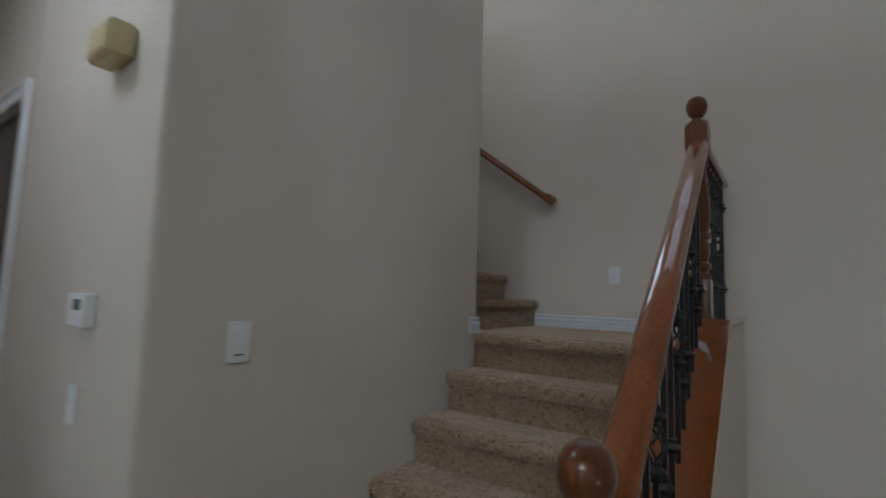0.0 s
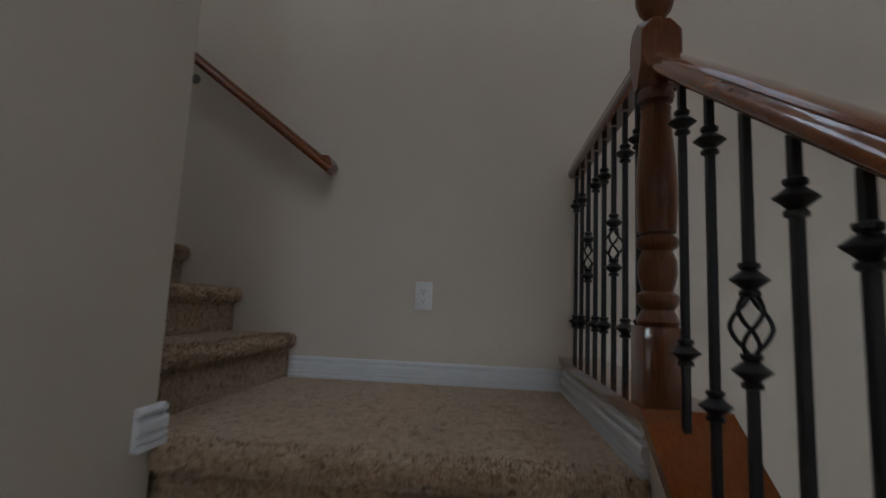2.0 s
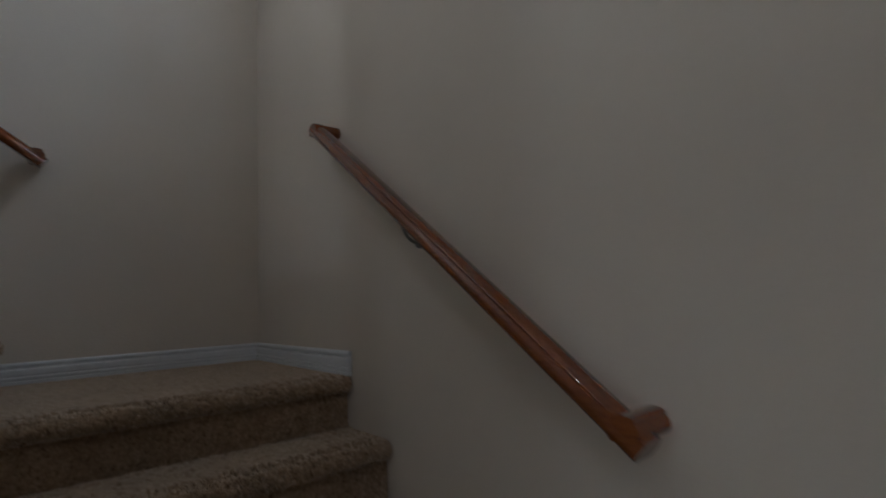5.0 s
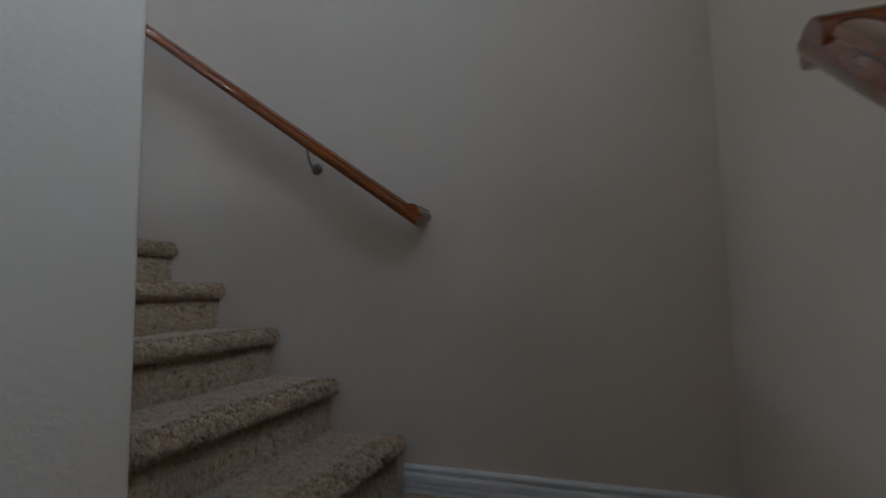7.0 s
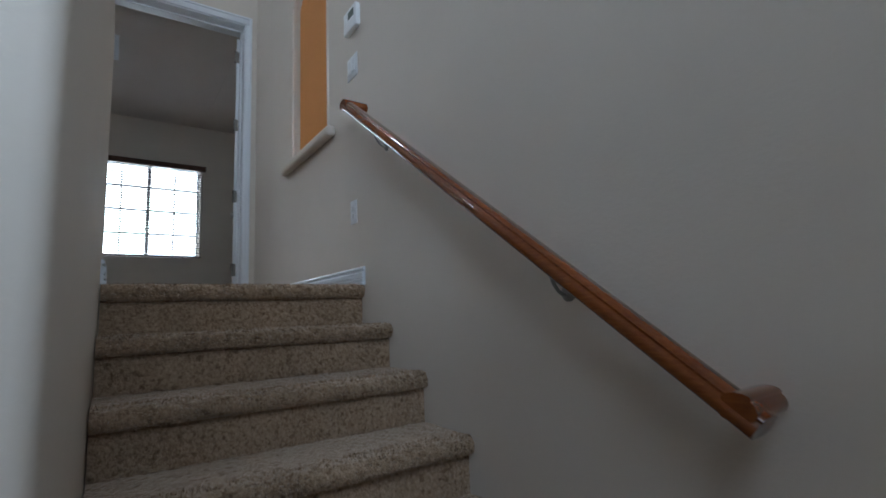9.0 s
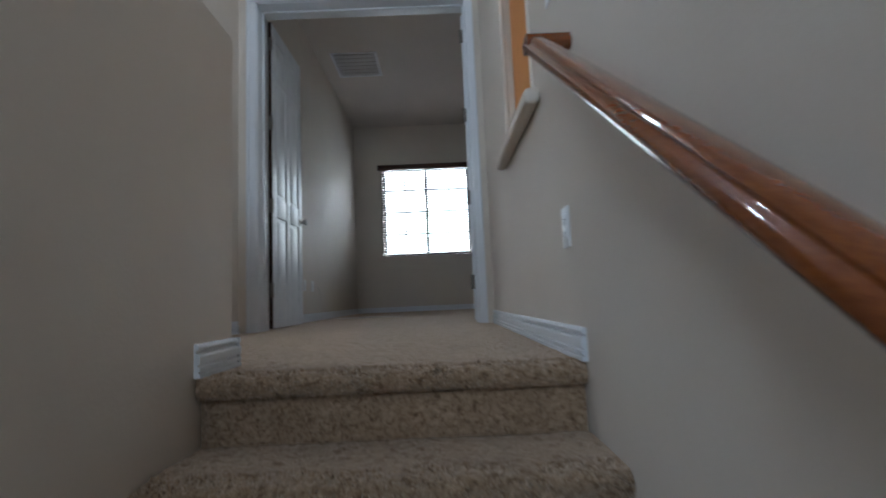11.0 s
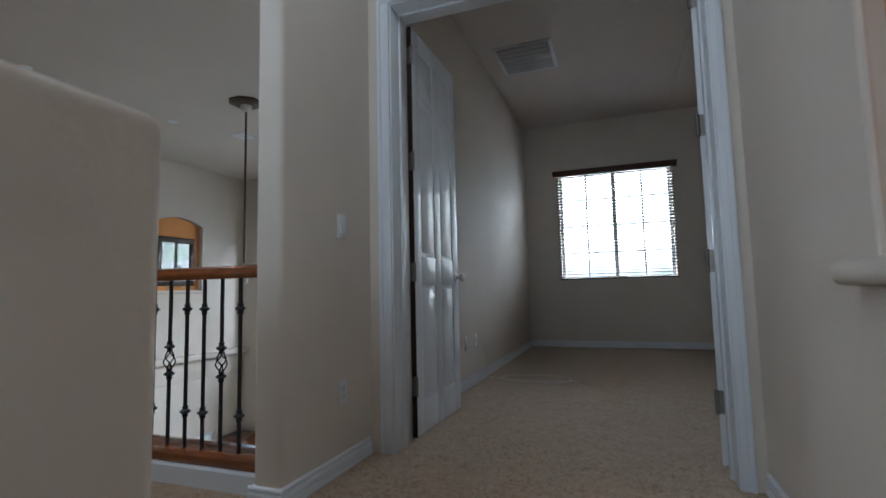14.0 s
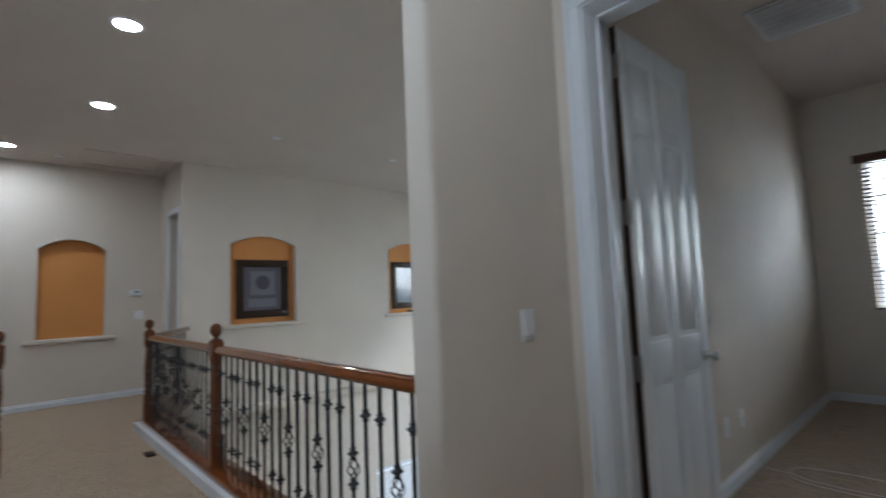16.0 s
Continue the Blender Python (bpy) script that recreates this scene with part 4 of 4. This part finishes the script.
# ---- windows ----
def window_unit(name, label, axis, u0, u1, z0, z1, at, cols, rows, middle):
    """A white framed sliding window with bars, standing across axis at a given place."""
    win = thing(name, label, "window", kind="structure")

    def bar(bm, a, b, c, d, t=0.02, bevel=0.003):
        if axis == "y":
            box(bm, a, b, at - t, at + t, c, d, bevel, 1)
        else:
            box(bm, at - t, at + t, a, b, c, d, bevel, 1)

    bm = bmesh.new()
    f = 0.045
    bar(bm, u0, u0 + f, z0, z1)
    bar(bm, u1 - f, u1, z0, z1)
    bar(bm, u0 + f, u1 - f, z0, z0 + f)
    bar(bm, u0 + f, u1 - f, z1 - f, z1)
    if middle:
        c = (u0 + u1) / 2
        bar(bm, c - 0.028, c + 0.028, z0 + f, z1 - f, 0.024)
    part("window_frame", bm, TRIM, win, "white window frame")
    bm = bmesh.new()
    for k in range(1, cols):
        c = u0 + (u1 - u0) * k / cols
        if not middle or abs(c - (u0 + u1) / 2) > 0.05:
            bar(bm, c - 0.011, c + 0.011, z0 + f, z1 - f, 0.007, 0)
    for k in range(1, rows):
        c = z0 + (z1 - z0) * k / rows
        bar(bm, u0 + f, u1 - f, c - 0.011, c + 0.011, 0.008, 0)
    part("muntin", bm, TRIM, win, "white glazing bars")
    bm = bmesh.new()
    bar(bm, u0 + f, u1 - f, z0 + f, z1 - f, 0.002, 0)
    g = part("pane", bm, GLASS, win, "", False)
    g.visible_shadow = False
    return win


window_unit("window_1", "white sliding bedroom window with glazing bars", "y", WINDOW[0], WINDOW[1], WINDOW[2], WINDOW[3], ROOM_S - 0.115, 4, 4, True)
window_unit("window_2", "white framed window high above the stair landing", "y", *STAIR_WIN[0][:4], BACK + 0.08, 2, 2, True)
window_unit("window_8", "white framed window high above the stair landing", "y", *STAIR_WIN[1][:4], BACK + 0.08, 2, 2, True)
for k, w in enumerate((*LIVING_WIN, *LIVING_HIGH)):
    window_unit("window_%d" % (3 + k), "white framed living room window with glazing bars", "y", *w[:4], LIVING_S - 0.08, 2, 2, True)
window_unit("window_7", "white framed low window in the living room", "x", *LOW_WIN[:4], PICT_X + 0.10, 2, 1, True)


def blind(label, x0, x1, z0, z1, y, tilt=5):
    """A horizontal slatted blind with a brown valance and a bottom rail."""
    b = thing("window_blind", label, "blind")
    bm = bmesh.new()
    box(bm, x0 - 0.05, x1 + 0.05, y - 0.02, y + 0.055, z1 - 0.015, z1 + 0.062, 0.008, 2)
    box(bm, x0 - 0.055, x1 + 0.055, y - 0.02, y + 0.062, z1 + 0.05, z1 + 0.068, 0.004, 2)
    part("valance", bm, VALANCE, b, "dark brown wooden valance")
    n = int((z1 - z0 - 0.04) / 0.0425)
    one = one_box(x0, x1, -0.024, 0.024, -0.002, 0.002)
    bmesh.ops.rotate(one, verts=one.verts, cent=(0, 0, 0), matrix=Matrix.Rotation(radians(tilt), 3, "X"))
    me = shared("slat", one, SLAT)
    for k in range(n):
        under("slat", me, b, (0, y, z0 + 0.035 + 0.0425 * k))
    part("bottom_rail", one_box(x0, x1, y - 0.024, y + 0.024, z0, z0 + 0.02, 0.004), BROWN, b, "dark brown bottom rail")
    for u in (0.09, 0.5, 0.91):
        c = x0 + (x1 - x0) * u
        part("ladder_cord", one_box(c - 0.0015, c + 0.0015, y + 0.024, y + 0.026, z0, z1), CABLE, b)
    return b


blind("open slatted blind with a dark brown valance in the bedroom window", -2.372, -0.822, 4.152, 5.665, ROOM_S + 0.026)
lowb = thing("window_blind", "white slatted blind in the low living room window", "blind")
one = one_box(-0.02, 0.02, LOW_WIN[0] + 0.03, LOW_WIN[1] - 0.03, -0.0014, 0.0014)
bmesh.ops.rotate(one, verts=one.verts, cent=(0, 0, 0), matrix=Matrix.Rotation(radians(-25), 3, "Y"))
me = shared("slat", one, TRIM)
for k in range(22):
    under("slat", me, lowb, (PICT_X + 0.04, 0, LOW_WIN[2] + 0.04 + 0.0455 * k))
part("head_rail", one_box(PICT_X + 0.015, PICT_X + 0.065, LOW_WIN[0] + 0.02, LOW_WIN[1] - 0.02, LOW_WIN[3] - 0.045, LOW_WIN[3] - 0.005, 0.004), TRIM, lowb)

cab = thing("tall_cabinet", "dark cherry wood cabinet against the living room wall", "cabinet")
bm = bmesh.new()
box(bm, PICT_X - 0.5, PICT_X - 0.035, -9.2, -8.72, 0, 1.32, 0.006, 2)
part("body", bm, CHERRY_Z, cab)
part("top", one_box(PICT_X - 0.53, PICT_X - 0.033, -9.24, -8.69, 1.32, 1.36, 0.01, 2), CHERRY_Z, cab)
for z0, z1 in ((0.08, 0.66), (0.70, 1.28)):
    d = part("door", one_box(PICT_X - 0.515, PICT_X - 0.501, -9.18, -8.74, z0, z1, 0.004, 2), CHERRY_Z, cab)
    part("knob", lathe(bmesh.new(), [(0.004, 0), (0.012, 0.006), (0.001, 0.016)], (PICT_X - 0.52, -8.80, (z0 + z1) / 2), 12), BRONZE, d)

# bright distance outside
structure("backdrop", one_box(-7.5, 3.5, -14.1, -14.0, 0, 9), DISTANCE, "bright hazy daylight and pale shrubs outside", "backdrop")
structure("backdrop", one_box(9.0, 9.1, -14, -2, 0, 6), DISTANCE, "bright hazy daylight outside the low window", "backdrop")
structure("ground", one_box(-3000, 3000, -3000, 3000, -0.6, -0.25), plain("dry_ground", (0.32, 0.27, 0.21), 0.9, 0, 0.2, 0.3), "pale dry ground outside the house", "ground")


# ---- switches, outlets, small fittings ----
def plate(name, label, category, at, out, kind, wide=0.072, high=0.117):
    """A white wall plate; kind: switch, outlet, blank, jack. at: its middle on the wall; out: the wall's facing."""
    ob = thing(name, label, category)
    part("plate", one_box(-wide / 2, wide / 2, 0, 0.006, -high / 2, high / 2, 0.003, 2), PLASTIC, ob)
    if kind == "switch":
        n = max(1, round(wide / 0.06) if wide > 0.1 else 1)
        for k in range(n):
            c = (k - (n - 1) / 2) * 0.046
            part("bezel", one_box(c - 0.0185, c + 0.0185, 0.005, 0.0075, -0.036, 0.036, 0.001, 1), PLASTIC, ob)
            bm = prism(bmesh.new(), [(0.006, -0.032), (0.013, -0.032), (0.008, 0.0), (0.0095, 0.032), (0.006, 0.032)], "x", c - 0.016, c + 0.016)
            part("rocker", bm, PLASTIC, ob, "white rocker")
    elif kind == "outlet":
        for s in (-1, 1):
            bm = one_box(-0.0165, 0.0165, 0.005, 0.0085, s * 0.0195 - 0.0145, s * 0.0195 + 0.0145, 0.003, 2)
            soc = part("socket", bm, PLASTIC, ob)
            bm = bmesh.new()
            box(bm, -0.0075, -0.0055, 0.0083, 0.009, s * 0.0195 - 0.001, s * 0.0195 + 0.008)
            box(bm, 0.0055, 0.0075, 0.0083, 0.009, s * 0.0195 - 0.001, s * 0.0195 + 0.008)
            box(bm, -0.002, 0.002, 0.0083, 0.009, s * 0.0195 - 0.010, s * 0.0195 - 0.005)
            part("slot", bm, SHADOW, soc)
        part("screw", lathe(bmesh.new(), [(0.001, 0), (0.003, 0.0), (0.003, 0.001), (0.001, 0.001)], (0, 0.0065, 0), 8), NICKEL, ob)
    elif kind == "jack":
        part("jack", one_box(-0.008, 0.008, 0.005, 0.016, -0.008, 0.008, 0.002, 1), PLASTIC, ob)
    elif kind == "dimmer":
        part("bezel", one_box(-0.0185, 0.0185, 0.005, 0.008, -0.044, 0.036, 0.001, 1), PLASTIC, ob)
        part("slot", one_box(-0.016, 0.016, 0.0078, 0.009, -0.041, -0.037), SHADOW, ob)
    elif kind == "sensor":
        part("display", one_box(-0.03, 0.03, 0.0055, 0.007, 0.0, 0.022), SCREEN, ob)
    yaw = math.degrees(math.atan2(-out[0], out[1]))
    ob.matrix_basis = pose(*at, 0, 0, yaw)
    return ob


def wall_box(name, label, category, at, out, wide, high, deep, screen=True):
    """A small box-shaped device on a wall."""
    ob = thing(name, label, category)
    part("case", one_box(-wide / 2, wide / 2, 0, deep, -high / 2, high / 2, 0.006, 3), PLASTIC, ob)
    if screen:
        part("display", one_box(-wide * 0.36, wide * 0.1, deep - 0.001, deep + 0.0015, 0.0, high * 0.32), SCREEN, ob, "grey display")
        part("button", one_box(wide * 0.2, wide * 0.36, deep - 0.001, deep + 0.002, -high * 0.2, high * 0.2, 0.001), PLASTIC, ob)
    ob.matrix_basis = pose(*at, 0, 0, math.degrees(math.atan2(-out[0], out[1])))
    return ob


plate("wall_outlet", "white double outlet above the landing baseboard", "outlet", (0.441, BACK - 0.001, 1.427), (0, -1), "outlet")
plate("wall_outlet", "white double outlet on the foyer wall", "outlet", (2.21, BACK - 0.001, 0.90), (0, -1), "outlet")
plate("light_switch", "white dimmer switch on the core wall", "switch", (CORE_E + 0.001, -1.358, 1.102), (1, 0), "dimmer", 0.078, 0.125)
plate("wall_outlet", "white double outlet low beside the upper stairs", "outlet", (WEST + 0.001, -1.645, 3.566), (1, 0), "outlet")
plate("light_switch", "white double rocker switch beside the ochre niche", "switch", (WEST + 0.001, -1.637, 4.318), (1, 0), "switch", 0.118, 0.12)
wall_box("thermostat", "small white alarm keypad above the switch", "keypad", (WEST + 0.001, -1.612, 4.56), (1, 0), 0.15, 0.12, 0.028)
plate("light_switch", "white rocker switch beside the bedroom door", "switch", (SIDE_X - 0.001, -3.39, 4.366), (-1, 0), "switch")
plate("wall_outlet", "white double outlet below the rocker switch", "outlet", (SIDE_X - 0.001, -3.395, 3.568), (-1, 0), "outlet")
plate("wall_outlet", "white double outlet beside the open bedroom door", "outlet", (SIDE_X - 0.001, -5.33, 3.588), (-1, 0), "outlet")
plate("cable_outlet", "white cable jack plate on the bedroom wall", "outlet", (SIDE_X - 0.001, -5.63, 3.588), (-1, 0), "jack")
wall_box("thermostat", "white thermostat with a small display on the hall wall", "thermostat", (-0.375, -1.631, 1.183), (0, -1), 0.13, 0.10, 0.035)
plate("light_switch", "white switch plate below the thermostat", "switch", (-0.415, -1.631, 0.895), (0, -1), "blank")
wall_box("thermostat", "white thermostat at the end of the loft", "thermostat", (FAR_X - 0.001, -3.44, 4.67), (-1, 0), 0.14, 0.09, 0.03)
plate("light_switch", "white double switch below the loft thermostat", "switch", (FAR_X - 0.001, -3.49, 4.35), (-1, 0), "switch", 0.118, 0.12)

chime = thing("door_chime", "aged cream box-shaped door chime high on the wall", "door chime")
bm = prism(bmesh.new(), [(-0.08, -0.055), (0.08, -0.055), (0.08, 0.055), (-0.08, 0.055)], "y", 0, 0.075)
bmesh.ops.bevel(bm, geom=list(bm.edges), offset=0.008, segments=2, affect="EDGES")
part("case", bm, SIREN, chime)
part("grille", one_box(-0.062, 0.062, 0.074, 0.079, -0.038, 0.038, 0.003, 2), SIREN, chime)
chime.matrix_basis = pose(-0.285, -1.631, 1.985, 0, 0, 180)


def vent(label, x0, x1, y0, y1, z, slats, along):
    """A white ceiling grille: frame, a grey sheet for the shaded duct, and tilted slats."""
    v = thing("ceiling_vent", label, "vent")
    f = 0.035
    bm = bmesh.new()
    box(bm, x0, x1, y0, y0 + f, z - 0.012, z, 0.003, 1)
    box(bm, x0, x1, y1 - f, y1, z - 0.012, z, 0.003, 1)
    box(bm, x0, x0 + f, y0 + f, y1 - f, z - 0.012, z, 0.003, 1)
    box(bm, x1 - f, x1, y0 + f, y1 - f, z - 0.012, z, 0.003, 1)
    part("frame", bm, TRIM, v)
    # Flat sheet whose grey gives the shade behind the slats; there is no duct.
    part("backing", one_box(x0 + f, x1 - f, y0 + f, y1 - f, z - 0.002, z - 0.001), DUCT_SHADE, v)
    for k in range(slats):
        if along == "x":
            c = y0 + f + (y1 - y0 - 2 * f) * (k + 0.5) / slats
            bm = one_box(x0 + f, x1 - f, -0.022, 0.022, -0.0015, 0.0015)
            bmesh.ops.rotate(bm, verts=bm.verts, cent=(0, 0, 0), matrix=Matrix.Rotation(radians(30), 3, "X"))
            bmesh.ops.translate(bm, verts=bm.verts, vec=(0, c, z - 0.014))
        else:
            c = x0 + f + (x1 - x0 - 2 * f) * (k + 0.5) / slats
            bm = one_box(-0.012, 0.012, y0 + f, y1 - f, -0.001, 0.001)
            bmesh.ops.rotate(bm, verts=bm.verts, cent=(0, 0, 0), matrix=Matrix.Rotation(radians(30), 3, "Y"))
            bmesh.ops.translate(bm, verts=bm.verts, vec=(c, 0, z - 0.01))
        part("slat", bm, TRIM, v)
    if along == "x":
        for k in range(26):
            c = x0 + f + (x1 - x0 - 2 * f) * (k + 0.5) / 26
            part("fin", one_box(c - 0.0015, c + 0.0015, y0 + f, y1 - f, z - 0.024, z - 0.003), TRIM, v, "", False)
    return v


vent("white slatted return air grille on the bedroom ceiling", -1.115, -0.535, -6.56, -5.92, ZC, 6, "x")
vent("small white ceiling vent above the living room", 3.5, 3.75, -7.15, -6.9, ZC, 6, "y")


def can_light(x, y, z=ZC, lit=LAMP_GLOW):
    c = thing("recessed_light", "lit round recessed ceiling light with a white trim", "ceiling light", (x, y, z), "recessed lights")
    part("trim", lathe(bmesh.new(), [(0.105, 0.0), (0.105, -0.004), (0.098, -0.008), (0.08, -0.008), (0.078, -0.002), (0.078, 0.0)], sides=32), TRIM, c)
    part("lens", lathe(bmesh.new(), [(0.0775, -0.001), (0.0775, -0.003), (0.05, -0.006), (0.002, -0.007)], sides=32), lit, c, "glowing white lens")


# The last, at x 0.58, is an unseen extra at the row's spacing.
for x, y in ((2.34, -2.57), (4.09, -2.66), (6.10, -1.97), (0.58, -2.5)):
    can_light(x, y)
can_light(-1.2, -2.45, ZC, HALL_GLOW)
can_light(-0.6, -2.4, ZU - 0.26, HALL_GLOW)


def detector(x, y):
    d = thing("sprinkler_cap", "small white round cap on the ceiling", "ceiling cap", (x, y, ZC), "ceiling caps")
    part("cap", lathe(bmesh.new(), [(0.055, 0), (0.055, -0.006), (0.04, -0.012), (0.002, -0.013)], sides=24), TRIM, d)


for x, y in ((4.05, -4.4), (4.05, -6.15), (6.3, -2.5)):
    detector(x, y)

hatch = thing("attic_hatch", "painted attic hatch in the ceiling with a dark strip for its shaded gap", "hatch")
bm = bmesh.new()
for a, b, c, d in ((5.75, 6.55, -3.62, -3.56), (5.75, 6.55, -2.76, -2.70), (5.75, 5.81, -3.56, -2.76), (6.49, 6.55, -3.56, -2.76)):
    box(bm, a, b, c, d, ZC - 0.02, ZC, 0.004, 1)
part("frame", bm, CEILING, hatch)
# Dark strip on the ceiling in place of the gap's shade.
part("gap", one_box(5.81, 5.825, -3.56, -2.76, ZC - 0.004, ZC - 0.001), SHADOW, hatch)
part("panel", one_box(5.825, 6.49, -3.56, -2.76, ZC - 0.01, ZC - 0.001, 0.003, 1), CEILING, hatch)


def ceiling_fan(x, y, zm):
    fan = thing("ceiling_fan", "bronze ceiling fan on a long rod over the living room", "ceiling fan", (x, y, 0))
    part("medallion", lathe(bmesh.new(), [(0.21, ZC), (0.215, ZC - 0.015), (0.19, ZC - 0.03), (0.12, ZC - 0.045), (0.06, ZC - 0.05)], sides=8), BRONZE, fan, "dark octagonal ceiling medallion")
    part("canopy", lathe(bmesh.new(), [(0.07, ZC - 0.045), (0.072, ZC - 0.07), (0.05, ZC - 0.11), (0.02, ZC - 0.13)], sides=24), NICKEL, fan)
    part("downrod", lathe(bmesh.new(), [(0.0135, ZC - 0.12), (0.0135, zm + 0.1)], sides=12), BRONZE, fan)
    part("motor", lathe(bmesh.new(), [(0.02, zm + 0.13), (0.035, zm + 0.11), (0.045, zm + 0.08), (0.10, zm + 0.06), (0.13, zm + 0.03), (0.13, zm - 0.02), (0.09, zm - 0.05), (0.05, zm - 0.07), (0.045, zm - 0.11), (0.01, zm - 0.13)], sides=28), NICKEL, fan)
    for k in range(5):
        bm = bmesh.new()
        pts = [(0.20, -0.045), (0.66, -0.075), (0.71, -0.06), (0.73, 0.0), (0.71, 0.06), (0.66, 0.075), (0.20, 0.045)]
        prism(bm, pts, "z", -0.005, 0.005)
        bmesh.ops.rotate(bm, verts=bm.verts, cent=(0, 0, 0), matrix=Matrix.Rotation(radians(11), 3, "X"))
        turn = Matrix.Rotation(radians(72 * k + 20), 3, "Z")
        bmesh.ops.rotate(bm, verts=bm.verts, cent=(0, 0, 0), matrix=turn)
        bmesh.ops.translate(bm, verts=bm.verts, vec=(0, 0, zm - 0.02))
        blade = part("blade", bm, BROWN, fan, "dark wooden blade")
        bm = one_box(0.10, 0.24, -0.02, 0.02, -0.009, -0.003, 0.002, 1)
        bmesh.ops.rotate(bm, verts=bm.verts, cent=(0, 0, 0), matrix=turn)
        bmesh.ops.translate(bm, verts=bm.verts, vec=(0, 0, zm - 0.02))
        part("blade_iron", bm, BRONZE, blade)
    return fan


ceiling_fan(2.66, -6.02, 4.30)


def loose_cable():
    """A white cable from the wall jack, lying in loose loops on the carpet."""
    random.seed(5)
    pts = [(SIDE_X - 0.015, -5.63, 3.588), (SIDE_X - 0.05, -5.66, 3.575), (SIDE_X - 0.075, -5.72, 3.42), (SIDE_X - 0.06, -5.8, 3.25), (SIDE_X - 0.09, -5.86, ZU + 0.012)]
    for k in range(30):
        a = 2 * math.pi * k / 21
        pts.append((-0.86 + 0.34 * math.cos(a + 0.6) + 0.03 * math.sin(3 * a), -5.95 + 0.16 * math.sin(a + 0.6) + 0.012 * k / 4, ZU + 0.010 + 0.003 * (k % 21) / 21))
    pts += [(-1.25, -5.72, ZU + 0.01), (-1.36, -5.6, ZU + 0.01)]
    c = bpy.data.curves.new("cable", "CURVE")
    c.dimensions, c.bevel_depth, c.bevel_resolution = "3D", 0.0024, 2
    s = c.splines.new("BEZIER")
    s.bezier_points.add(len(pts) - 1)
    for p, q in zip(s.bezier_points, pts):
        p.co, p.handle_left_type, p.handle_right_type = q, "AUTO", "AUTO"
    c.materials.append(CABLE)
    return tagged(new("loose_cable", c), "thin white cable lying in loops on the carpet", "cable")


loose_cable()
bm = bmesh.new()
box(bm, 3.36, 3.50, -3.0, -2.93, ZU + 0.002, ZU + 0.02, 0.006, 2)
tagged(link_mesh("dark_scrap", bm, BROWN, True), "small dark scrap lying on the carpet", "scrap")
